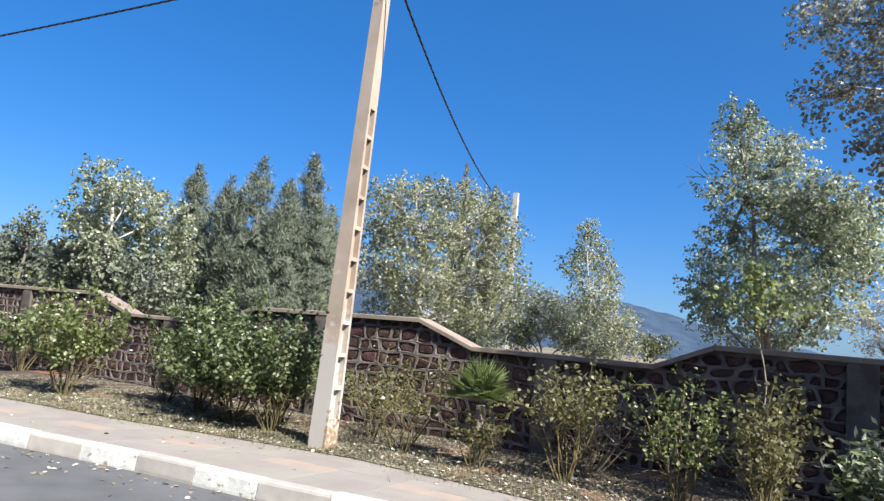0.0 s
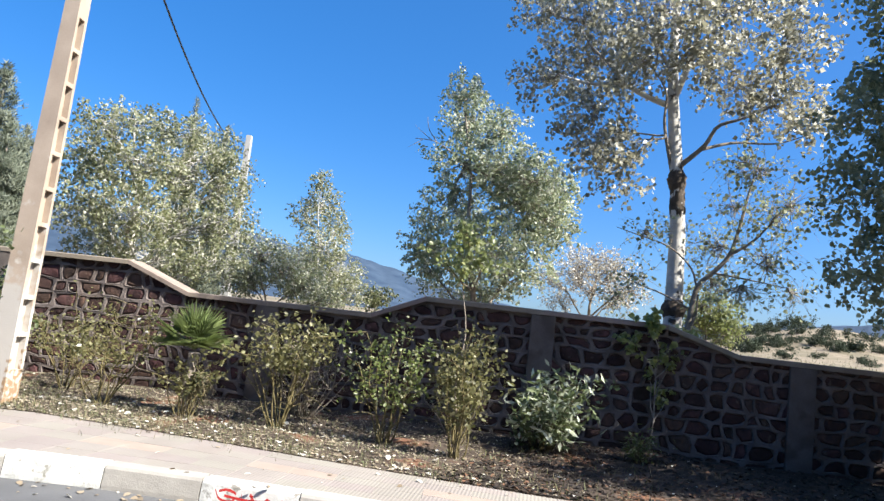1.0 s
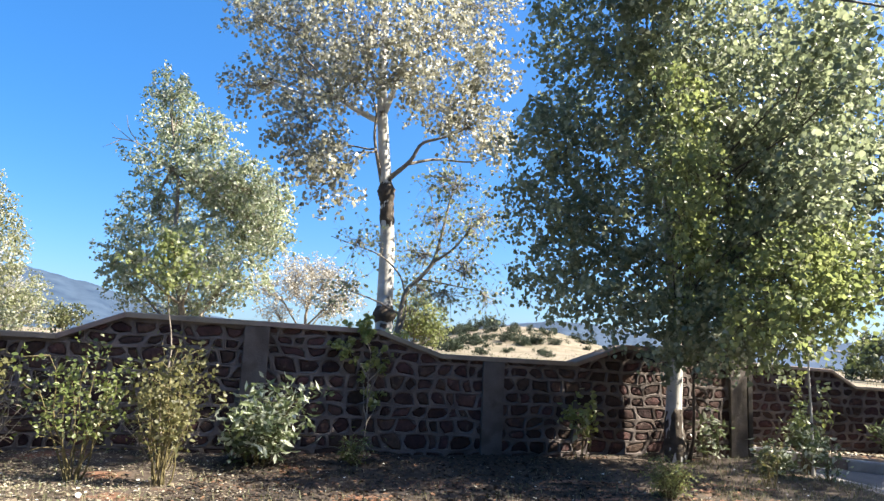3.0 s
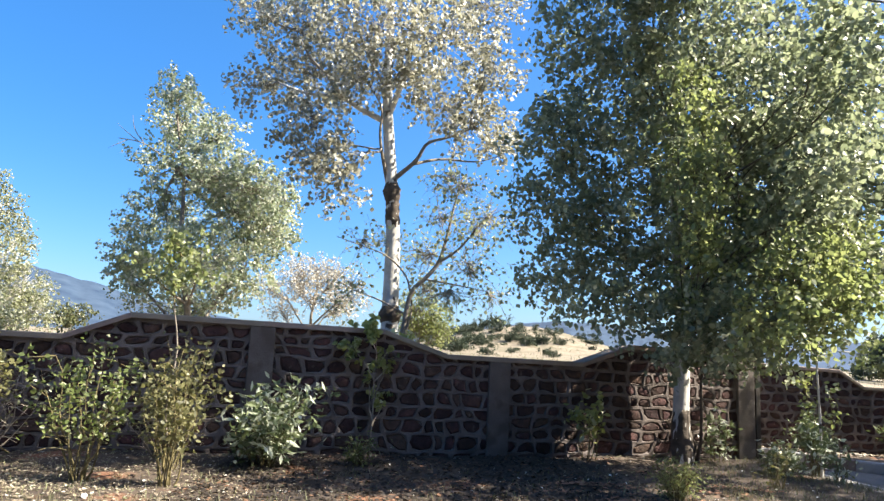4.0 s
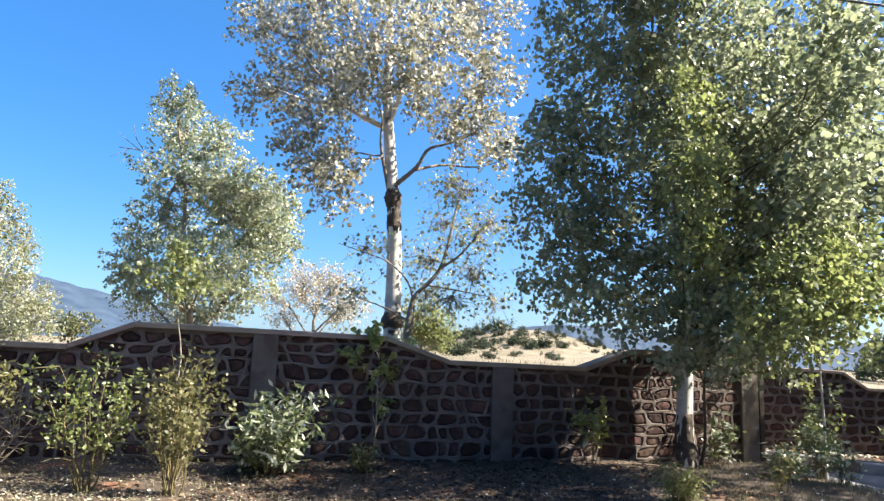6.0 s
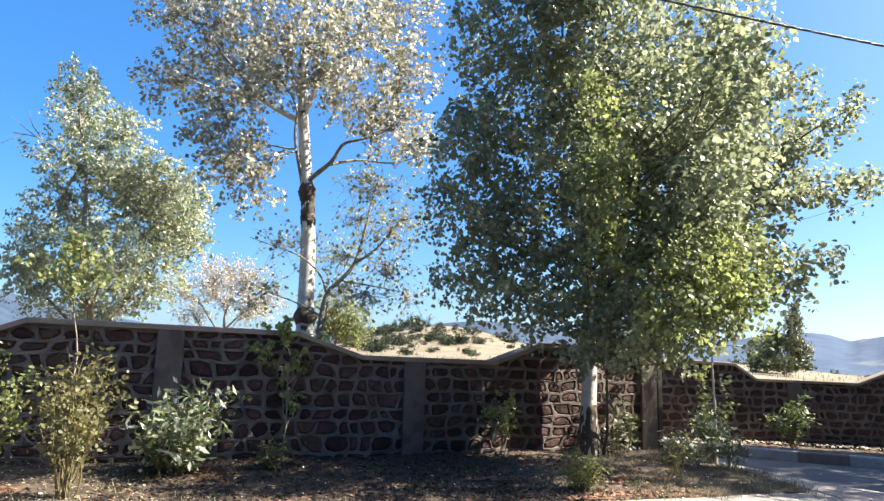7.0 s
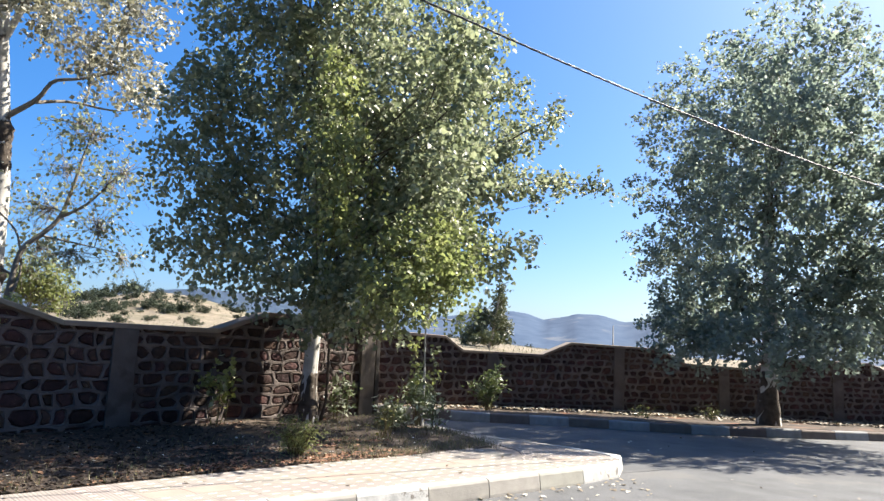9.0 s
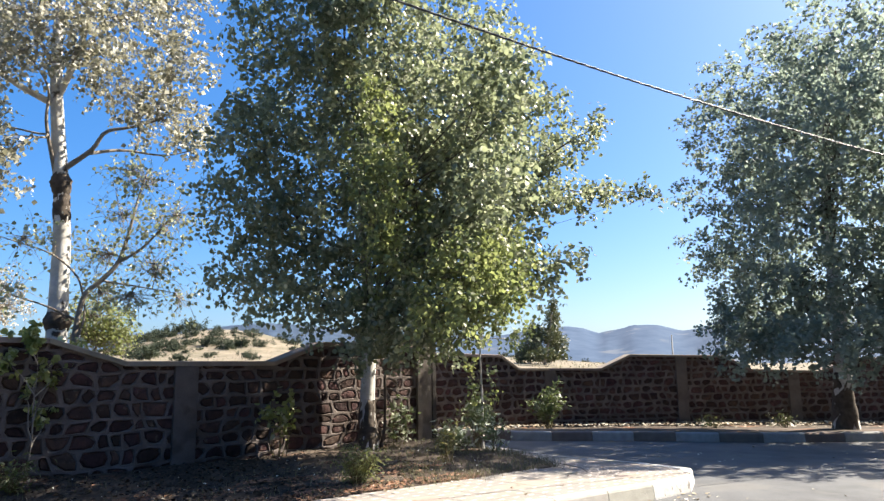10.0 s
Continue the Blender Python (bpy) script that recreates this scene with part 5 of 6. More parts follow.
tree("poplar_tree", "broad round silver poplar thicket", (0, 0, 0.1), None, 0.12, SILVER_M_LOBES, L_SILVER, M_BARK_WHITE, leaf=0.072, dens=1080, kite=True, bunch=(18, 40), seed=11, fork=0.1, limb_size=1.2)
tree("poplar_tree", "small slender silver poplar", (0, 0, 0.1), None, 0.07, SMALL_P_LOBES, L_SILVER, M_BARK_WHITE, leaf=0.08, dens=800, kite=True, seed=12, fork=0.1)
tree("olive_bush", "rounded pale green bush in the field", (0, 0, 0.1), None, 0.06, BUSH_A_LOBES, L_SILVER_GREEN, M_BARK_GREY, leaf=0.07, dens=900, kite=True, seed=13, fork=0.1, category="bush")
tree("olive_bush", "low dull green bush in the field", (0, 0, 0.2), None, 0.05, BUSH_B_LOBES, L_SHRUB_LIGHT, M_BARK_GREY, leaf=0.1, dens=600, seed=14, fork=0.1, category="bush")
tree("autumn_tree", "pinkish dry thin-leaved tree far behind the wall", (0, 0, 0.1), None, 0.10, PINK_LOBES, L_PINK, M_BARK_GREY, leaf=0.065, dens=420, kite=True, seed=15, fork=0.15, limb_size=1.0, twig=1.0)
tree("poplar_bush", "fresh green poplar bush just behind the wall", (0, 0, 0.0), None, 0.05, BUSH_C_LOBES, L_BUSH_FRESH, M_BARK_GREY, leaf=0.058, dens=1700, kite=True, seed=16, fork=0.1, category="bush")
for i, (tip, wide) in enumerate((((-27.48, 12.38, 7.95), 1.25), ((-25.12, 12.68, 7.3), 1.35), ((-22.83, 12.72, 7.75), 1.75), ((-21.88, 14.29, 8.2), 1.5), ((-21.46, 13.08, 6.9), 1.5), ((-22.2, 15.58, 6.5), 0.95), ((-20.6, 13.9, 5.6), 1.3))) :
    cypress("cypress_tree", "dense dark green cypress in a row behind the wall", tip, 0.2, wide, 20 + i, L_CYPRESS, 640 if wide > 1.2 else 460, "cypress row")
tree("field_bush", "low fresh green bush at the foot of the distant tree", (0, 0, 0.9), None, 0.1, BUSH_D_LOBES, L_SHRUB_LIGHT, M_BARK_GREY, leaf=0.25, dens=160, seed=27, fork=0.1, category="bush")
cypress("cypress_tree", "slender dark cypress tip behind silver poplars", (-26.47, 27.42, 11.84), 0.3, 0.8, 31, L_CYPRESS, 330, "distant cypresses")
cypress("cypress_tree", "slender dark cypress tip behind silver poplars", (-25.2, 28.59, 10.68), 0.3, 0.65, 32, L_CYPRESS, 280, "distant cypresses")
# The lighter olive leaves put distance haze into this tree's colour.
tree("eucalyptus_tree", "distant dark feathery tree in the dry field", (0, 0, 0.9), None, 0.25, EUC_LOBES, L_SHRUB_LIGHT, M_BARK_GREY, leaf=0.2, dens=300, seed=17, fork=0.1, clump=0.3)

# ------------------------------------------------------------ trees on the street side
# The sleeve low on this trunk is scar and painted shadow side together.
tree("poplar_tree", "leafy poplar with pale scarred trunk in the planting bed", (4.16, 11.6, 0.0), (3.95, 11.6, 10.2), 0.144, TREE3_LOBES + T3B_LOBES + T3C_LOBES + T3E_LOBES, L_POPLAR, M_BARK_WHITE, leaf=0.08, dens=980, seed=5,
     fork=0.24, scar_shades=((0.45, 1.12, 0.95),), steep=0.8, limb_size=0.4, limb_bark=M_BARK, clump=0.2, bunch=(22, 46))
tree("young_poplar", "young poplar with bright yellow-green leaves", (4.4, 11.7, 0.0), (4.1, 9.6, 5.5), 0.03, YOUNG_LOBES + T3D_LOBES, L_POPLAR_LIGHT, M_BARK, leaf=0.068, dens=1000, bunch=(16, 34), seed=7, fork=0.25, steep=0.9, limb_size=0.45)
tree("poplar_sapling", "slim sapling with white stem and light leaves", (6.15, 11.1, 0.0), (6.35, 11.5, 4.2), 0.024, SAP3_LOBES, L_POPLAR_LIGHT, M_BARK_WHITE, leaf=0.08, dens=240, seed=18, fork=0.45, steep=1.0, wander=0.012)
# The tall sleeve darkens the trunk foot to stand for shade.
tree("poplar_tree", "large dense poplar beside the far kerb", (16.2, 11.15, -0.15), (15.7, 10.5, 9.4), 0.24, TREE5_LOBES + [q for q in TREE5_LOBES if q[2] < 2.8], L_POPLAR_VEILED, M_BARK_WHITE, leaf=0.105, dens=480, kite=True, bunch=(32, 62), clump=0.25, seed=6, fork=0.16, steep=0.9, scar_shades=((0.62, 1.1, 1.45),), limb_size=0.7, limb_bark=M_BARK)
tree("sapling", "thin yellowish sapling among rose canes", (-2.83, 7.75, 0.0), (-2.98, 7.88, 2.75), 0.018, SAPL_LOBES, L_POPLAR_LIGHT, M_BARK_GREY, leaf=0.055, dens=620, bunch=(8, 16), seed=19, fork=0.68, steep=0.35, clump=0.09, wander=0.03, limb_size=0.3, limb_bark=M_STEM)
tree("sapling", "spindly sapling with few green leaves", (-0.84, 10.1, 0.0), (-0.86, 10.3, 1.75), 0.011, THIN_S_LOBES, L_SPROUT_LIT, M_BARK_GREY, leaf=0.085, dens=480, seed=21, fork=0.3, steep=1.0, clump=0.06, wander=0.01, limb_size=0.5)

# ------------------------------------------------------------ shrubs in the bed
G = "rose bushes in the bed"
shrub("rose_bush", "leggy rose bush with dull green leaves", (-17.9, 4.6), 1.75, 1.5, 12, 2000, 0.06, L_ROSE, 101, 5, group=G)
shrub("rose_bush", "tall rose bush with fresh light green leaves", (-13.7, 4.3), 2.05, 1.7, 16, 2900, 0.06, L_ROSE_FRESH, 102, 6, group=G)
shrub("rose_bush", "dry brownish rose bush with thin canes", (-12.6, 5.7), 1.35, 1.1, 10, 480, 0.045, L_ROSE_DRY, 103, 2, group=G)
shrub("rose_bush", "broad dark green rose bush with white blooms", (-11.4, 5.75), 1.85, 1.9, 18, 5200, 0.055, L_ROSE, 104, 20, leafy=0.33, group=G)
shrub("rose_bush", "broad dark green rose bush with white blooms", (-10.2, 5.7), 1.8, 1.6, 17, 4800, 0.055, L_ROSE, 112, 17, leafy=0.33, group=G)
shrub("rose_bush", "full green rose bush with scattered white blooms", (-9.25, 5.85), 2.0, 1.7, 17, 5400, 0.05, L_ROSE, 105, 14, leafy=0.3, group=G)
shrub("rose_bush", "sparse yellowing rose bush with bare canes", (-8.6, 7.3), 1.45, 1.2, 11, 800, 0.036, L_ROSE_DRY, 106, 0, group=G)
shrub("rose_bush", "sparse yellowing rose bush with bare canes", (-7.3, 6.75), 1.5, 1.4, 11, 950, 0.036, L_ROSE_DRY, 107, 3, leafy=0.4, group=G)
shrub("rose_bush", "leafy yellow-green rose bush on straight canes", (-5.1, 7.5), 1.6, 1.2, 15, 1300, 0.042, L_ROSE_DRY, 108, 1, leafy=0.5, upright=1.2, group=G)
shrub("rose_bush", "open rose bush with tufts of green leaves", (-3.75, 7.75), 1.55, 1.05, 9, 900, 0.042, L_ROSE_FRESH, 109, 1, leafy=0.35, upright=1.4, group=G)
shrub("rose_bush", "slender rose canes with tufts of leaves", (-3.1, 8.5), 1.65, 1.1, 9, 720, 0.045, L_ROSE_DRY, 110, 1, leafy=0.4, upright=1.4, group=G)
shrub("rose_bush", "tall straight yellowish canes with leaf tufts", (-2.8, 7.72), 1.5, 0.62, 13, 780, 0.045, L_ROSE_DRY, 111, 0, leafy=0.3, upright=1.4, group=G)
shrub("oleander_bush", "glossy oleander bush, pale leaves put in as sunlit highlights", (-2.1, 9.15), 1.1, 1.0, 16, 1350, 0.1, L_OLEANDER, 120, 0, 0.2, round_leaf=False, stretch=1.25, group="oleanders", droop=-0.1, clump=0.10)
shrub("oleander_bush", "upright young oleander against the wall", (4.9, 12.05), 0.95, 0.42, 6, 150, 0.12, L_OLEANDER, 121, 0, 0.2, round_leaf=False, stretch=1.25, group="oleanders", droop=-0.1)
shrub("oleander_bush", "dark rounded bush near the street corner", (5.4, 10.8), 0.48, 0.48, 9, 380, 0.10, L_OLEANDER, 122, 0, 0.15, round_leaf=False, stretch=1.2, group="oleanders", droop=-0.1)
shrub("oleander_bush", "thin oleander by the corner pavement", (6.0, 10.4), 0.7, 0.32, 5, 130, 0.1, L_OLEANDER, 123, 0, 0.15, round_leaf=False, stretch=1.25, group="oleanders", droop=-0.1)
shrub("oleander_bush", "oleander bush round a sapling stem", (6.15, 11.2), 0.85, 0.36, 7, 210, 0.11, L_OLEANDER, 124, 0, 0.35, round_leaf=False, stretch=1.25, group="oleanders", droop=-0.1)
# Shade on the far oleanders is put in as the darker rose leaves.
shrub("oleander_bush", "oleander bush against the far wall, shade put into its dark leaves", (10.6, 15.6, -0.2), 1.05, 0.95, 11, 560, 0.12, L_ROSE, 125, 0, 0.3, round_leaf=False, stretch=1.25, group="oleanders", droop=-0.1)
shrub("oleander_bush", "low oleander bush by the far kerb, shade put into its dark leaves", (8.3, 15.4, -0.08), 0.85, 0.8, 9, 420, 0.12, L_ROSE, 126, 0, 0.2, round_leaf=False, stretch=1.25, group="oleanders", droop=-0.1)
# Tree shade is put in here too, as dull olive leaves.
shrub("oleander_bush", "small bush under the far wall, darkened for shade", (14.3, 13.6, -0.25), 0.36, 0.5, 7, 150, 0.075, L_SHRUB_LIGHT, 127, 0, 0.1, round_leaf=False, stretch=1.25, group="oleanders", droop=-0.1)
shrub("oleander_bush", "small bush under the far wall, darkened for shade", (16.6, 13.2, -0.28), 0.36, 0.55, 7, 150, 0.075, L_SHRUB_LIGHT, 128, 0, 0.1, round_leaf=False, stretch=1.25, group="oleanders", droop=-0.1)
shrub("young_shrub", "small yellow-green shrub against the stone wall", (2.5, 11.2), 1.1, 0.55, 6, 170, 0.075, L_SPROUT_LIT, 130, 0, 0.6)
shrub("young_shrub", "yellow-leaved sprout beside the sapling", (6.3, 11.5), 1.65, 0.6, 5, 120, 0.07, L_SPROUT_LIT, 131, 0, 0.65)
shrub("dry_shrub", "dry brown twiggy plant by the pavement", (4.75, 9.7), 0.6, 0.35, 8, 80, 0.04, L_ROSE_DRY, 132, 0, 0.2)
shrub("weed_clump", "bushy light green weed at the pavement edge", (2.95, 8.5), 0.48, 0.5, 20, 1000, 0.042, L_BUSH_FRESH, 133, 0, 0.15, round_leaf=False, stretch=1.4, category="weed", upright=1.2, clump=0.05)
shrub("weed_clump", "low green weed under the wall", (-0.95, 9.7), 0.4, 0.55, 14, 300, 0.05, L_ROSE_FRESH, 134, 0, 0.1, round_leaf=False, stretch=1.4, category="weed", clump=0.05)
shrub("dry_shrub", "grey leafless twiggy shrub by the wall", (-5.35, 8.35), 1.35, 1.3, 34, 420, 0.03, L_ROSE_DRY, 135, 0, 0.3, stem_mat=M_BARK_GREY)
shrub("dry_shrub", "grey leafless twiggy shrub by the wall", (-3.4, 9.2), 0.8, 1.0, 18, 60, 0.03, L_ROSE_DRY, 136, 0, 0.3, stem_mat=M_BARK_GREY)


def fan_palm(base, tall, seed):
    """A young fan palm: rough stub of trunk, stalks, pleated fans of narrow blades."""
    rng = random.Random(seed)
    root = tagged(new("fan_palm"), "young fan palm with stiff green fronds", "palm")
    root.location = (*base, 0.03)
    tv, tf = [], []
    tube(tv, tf, [Vector((0.02 * math.sin(i), 0.02 * math.cos(i), -0.05 + tall * 0.5 * i / 7)) for i in range(8)], [0.05 + 0.012 * (i % 2) + 0.003 * i for i in range(8)], 9)
    place("trunk", mesh_from("trunk", tv, tf, M_BARK_GREY, True), root)
    for k in range(30):
        a = 2 * math.pi * k / 26 + rng.uniform(-0.2, 0.2)
        up = rng.uniform(0.15, 1.45) if k < 26 else rng.uniform(-1.35, -0.75)
        d = Vector((math.cos(a) * math.cos(up), math.sin(a) * math.cos(up), math.sin(up)))
        start = Vector((0, 0, tall * 0.50 - (0.0 if k < 26 else rng.uniform(0.02, 0.3))))
        end = start + d * rng.uniform(0.15, 0.28)
        side = d.cross(Vector((0, 0, 1))).normalized()
        nrm = side.cross(d)
        verts, faces = [], []
        tube(verts, faces, [start, end], [0.010, 0.007], 4)
        for j in range(13):
            g = (j - 6) / 6 * 1.15
            u = (d * math.cos(g) + side * math.sin(g)).normalized()
            w = (side * math.cos(g) - d * math.sin(g)) * 0.013
            ln = rng.uniform(0.36, 0.48) * (1 - 0.15 * abs(g))
            o = len(verts)
            verts += [end, end + u * ln * 0.45 + w + nrm * 0.008, end + u * ln - Vector((0, 0, 0.03 * abs(g) + 0.02)), end + u * ln * 0.45 - w + nrm * 0.008]
            faces += [(o, o + 1, o + 2), (o, o + 2, o + 3)]
        place("frond", mesh_from("frond", verts, faces, L_PALM if k < 26 else L_GRASS), root, "" if k < 26 else "dead brown hanging frond")


fan_palm((-6.3, 7.15), 1.7, 5)
shrub("rose_bush", "low yellowing rose canes at the foot of the palm", (-6.15, 6.95), 0.85, 0.7, 10, 260, 0.045, L_ROSE_DRY, 113, 0, leafy=0.5, group=G)


# ------------------------------------------------------------ poles and cables
def concrete_pole(name, label, x, y, z, tall, wide, turn, rungs, pitch, first, mat):
    """A tapered concrete pole, one side hollowed into a ladder of pockets between two flanges."""
    root = tagged(new(name), label, "utility pole")
    root.matrix_world = pose(x, y, z, 0, 0, turn)
    at = lambda h: wide * (1 - 0.42 * h / tall) / 2
    deep = 0.085
    flange = 0.045
    verts, faces = [], []

    def quad(*p):
        o = len(verts)
        verts.extend(p)
        faces.append(tuple(range(o, o + len(p))))
    levels = [-0.4] + [first + pitch * k for k in range(rungs + 1)] + [tall]
    for a, b in zip(levels, levels[1:]):
        wa, wb = at(max(a, 0)), at(b)
        quad((-wa, -wa, a), (wa, -wa, a), (wb, -wb, b), (-wb, -wb, b))
        quad((-wa, wa, a), (-wa, -wa, a), (-wb, -wb, b), (-wb, wb, b))
        quad((wa, wa, a), (-wa, wa, a), (-wb, wb, b), (wb, wb, b))
        if a < first - 0.01 or b == tall:
            quad((wa, -wa, a), (wa, wa, a), (wb, wb, b), (wb, -wb, b))
            continue
        bar = 0.055
        t = b - bar
        wt = at(t)
        fa, ft = wa - flange, wt - flange
        # flanges, pocket walls, pocket back, rung
        quad((wa, -wa, a), (wa, -fa, a), (wt, -ft, t), (wt, -wt, t))
        quad((wa, fa, a), (wa, wa, a), (wt, wt, t), (wt, ft, t))
        quad((wa, -fa, a), (wa - deep, -fa, a), (wt - deep, -ft, t), (wt, -ft, t))
        quad((wa - deep, fa, a), (wa, fa, a), (wt, ft, t), (wt - deep, ft, t))
        quad((wa - deep, -fa, a), (wa - deep, fa, a), (wt - deep, ft, t), (wt - deep, -ft, t))
        quad((wa, -fa, a), (wa, fa, a), (wa - deep, fa, a), (wa - deep, -fa, a))
        quad((wt, ft, t), (wt, -ft, t), (wt - deep, -ft, t), (wt - deep, ft, t))
        quad((wt, -wt, t), (wt, wt, t), (wb, wb, b), (wb, -wb, b))
    w = at(tall)
    quad((-w, -w, tall), (w, -w, tall), (w, w, tall), (-w, w, tall))
    place("shaft", mesh_from("shaft", verts, faces, mat), root)
    return root


POLE_A = (-8.06, 5.93)
near_pole = concrete_pole("utility_pole", "tapered beige concrete utility pole with ladder pockets", *POLE_A, 0.0, 7.7, 0.285, 18.0, 10, 0.455, 0.42, M_POLE)
near_pole.matrix_world = Matrix.Translation((*POLE_A, 0)) @ Matrix.Rotation(radians(0.75), 4, Vector((-0.8, 0.6, 0))) @ pose(0, 0, 0, 0, 0, 18.0)
concrete_pole("utility_pole", "distant concrete utility pole among the poplars", -16.65, 20.1, 0.2, 7.56, 0.32, 20.0, 12, 0.5, 0.6, M_POLE_GREY)

concrete_pole("utility_pole", "distant thin pole in the field", 69.1, 72.2, -0.6, 6.0, 0.2, 20.0, 12, 0.45, 0.6, M_POLE_GREY)


def cable(name, label, a, b, sag, radius, twist=0.0, strands=1):
    """A hanging cable; strands wind round one another when there are several."""
    root = tagged(new(name), label, "cable")
    a, b = Vector(a), Vector(b)
    length = (b - a).length
    n = 60 if strands == 1 else int(length / 0.09)
    side = (b - a).cross(Vector((0, 0, 1))).normalized()
    for s in range(strands):
        verts, faces, path = [], [], []
        for i in range(n + 1):
            t = i / n
            p = a.lerp(b, t) - Vector((0, 0, 4 * sag * t * (1 - t)))
            if strands > 1:
                g = twist * t * length + 2 * math.pi * s / strands
                p = p + (side * math.cos(g) + Vector((0, 0, 1)) * math.sin(g)) * radius * 0.95
            path.append(p)
        tube(verts, faces, path, [radius] * (n + 1), 5)
        place("strand", mesh_from("strand", verts, faces, M_CABLE, True), root)


cable("power_cable", "black cable hanging between the concrete poles", (-7.95, 6.02, 7.35), (-16.65, 20.1, 7.0), 0.75, 0.0115, 9.0, 3)
cable("power_cable", "black cable along the road from the pole", (-7.95, 5.97, 7.45), (-43.0, -6.8, 7.6), 0.55, 0.0115, 9.0, 3)
cable("twisted_cable", "twisted black cable bundle crossing above the street", (-7.85, 5.97, 6.95), (38.0, 8.2, 7.0), 2.01, 0.0085, 11.0, 3)


# ------------------------------------------------------------ far hills
def ridge(name, label, profile, r, mat, seed, rough):
    """A far range: foot far below the land, crest by bearing and slope of sight, with folded flanks."""
    verts, faces = [], []
    b0, b1 = profile[0][0], profile[-1][0]
    n, rows = 260, 12
    for i in range(n + 1):
        b = b0 + (b1 - b0) * i / n
        s = top_at(profile, b) + rough * noise.fractal((b * 0.55, seed, 0.0), 0.9, 2.1, 5)
        for k in range(rows + 1):
            f = k / rows
            rr = r * (0.62 + 0.38 * f) + r * 0.02 * noise.noise((b * 0.35, f * 2.5, seed)) * (1 - f)
            crest = 1.5 + s * r
            z = -0.012 * r + (crest + 0.012 * r) * (f ** 1.25) + r * 0.0025 * noise.fractal((b * 0.5, f * 3, seed + 3.0), 0.8, 2.0, 4) * math.sin(math.pi * f)
            verts.append((rr * math.sin(radians(b)), rr * math.cos(radians(b)), z))
    w = rows + 1
    for i in range(n):
        for k in range(rows):
            faces.append((i * w + k, (i + 1) * w + k, (i + 1) * w + k + 1, i * w + k + 1))
    place(name, mesh_from(name, verts, faces, mat, True), None, label, "mountain", kind="structure")


ridge("backdrop_mountain", "wooded mountain ridge far behind the wall, haze blue in its colour", [(-100, 0.068), (-78, 0.076), (-62, 0.085), (-46, 0.112), (-37.7, 0.102), (-33.8, 0.088), (-30.7, 0.0945), (-25.8, 0.0755), (-20, 0.055), (-12, 0.033), (0, 0.0)], 2600, M_MOUNTAIN, 2.0, 0.0035)
ridge("backdrop_ridge", "ridge behind the dry hill with haze blue in its colour", [(2, 0.02), (5, 0.045), (8, 0.061), (11, 0.0655), (14, 0.0625), (18, 0.053), (22, 0.044), (27, 0.02)], 3000, M_MOUNTAIN, 4.0, 0.0022)
ridge("backdrop_hills", "mesa hills on the horizon, pale haze put into their colour", [(-6, 0.04), (4, 0.054), (10, 0.064), (14, 0.061), (22, 0.050), (30, 0.044), (33.0, 0.051), (35.4, 0.0555), (36.6, 0.053), (38.0, 0.0445), (39.6, 0.049), (40.7, 0.054), (42.7, 0.0545), (44.4, 0.044), (45.8, 0.047), (47.5, 0.0592), (56, 0.050), (66, 0.058), (80, 0.045), (100, 0.04)], 3600, M_MESA, 7.0, 0.0018)


def hill_shrub(seed):
    nrg = np.random.default_rng(seed)
    root = tagged(new("hill_shrub"), "dark rounded evergreen shrub on the dry hillside", "shrub", "shrubs on the hill")
    tv, tf = [], []
    tube(tv, tf, [Vector((0, 0, -0.3)), Vector((0.1, 0, 0.8)), Vector((0.2, 0.1, 1.6))], [0.16, 0.12, 0.05], 6)
    place("trunk", mesh_from("trunk", tv, tf, M_BARK_GREY, True), root)
    cs = []
    for _ in range(26):
        c = np.array([nrg.normal() * 1.0, nrg.normal() * 1.0, abs(nrg.normal()) * 0.75 + 0.6])
        cs.append(c + nrg.normal(size=(60, 3)) * 0.27)
    place("crown", leaves_mesh("crown", np.concatenate(cs), 0.2, L_SHRUB, nrg, True, 0.0), root)
    return root


_rng = random.Random(8)
_first = [hill_shrub(300 + k) for k in range(4)]
# the larger clumps stand singly over the slope: place and width
HILL_CLUMPS = ((4.5, 138, 4.6), (7.8, 179, 4.6), (11.3, 187, 3.8), (12.2, 177, 4.4), (16.1, 228, 5.6), (21.3, 221, 6.2), (25.1, 201, 3.6), (20.8, 182, 5.6),
               (16.2, 185, 3.4), (14.5, 167, 2.0), (23.5, 173, 4.2), (28.1, 178, 5.0), (34.7, 201, 4.2), (34.3, 181, 3.8), (46.1, 199, 5.0), (41.6, 179, 2.0),
               (10.5, 214, 4.8), (4.7, 230, 5.0), (44.3, 207, 3.0), (8.4, 219, 5.4), (12.1, 230, 5.0), (6.0, 160, 4.8), (19.0, 205, 4.6))
_spots = [(x, y, w / 3.7) for x, y, w in HILL_CLUMPS]
for k in range(85):
    if k < 45:
        b, r = _rng.uniform(-1.5, 9.0), _rng.uniform(168, 238)
    else:
        b, r = _rng.uniform(-12, 40), _rng.uniform(120, 215)
    _spots.append((r * math.sin(radians(b)), r * math.cos(radians(b)), _rng.uniform(0.25, 0.7)))
for k, (x, y, size) in enumerate(_spots):
    m = Matrix.Translation((x, y, land(x, y) - 0.25 * size)) @ Matrix.Rotation(_rng.uniform(0, 6), 4, "Z")
    ob = _first[k] if k < 4 else copy_thing(_first[k % 4], m)
    ob.matrix_world = m
    ob.scale = (size * _rng.uniform(0.9, 1.2), size, size * _rng.uniform(0.85, 1.15))

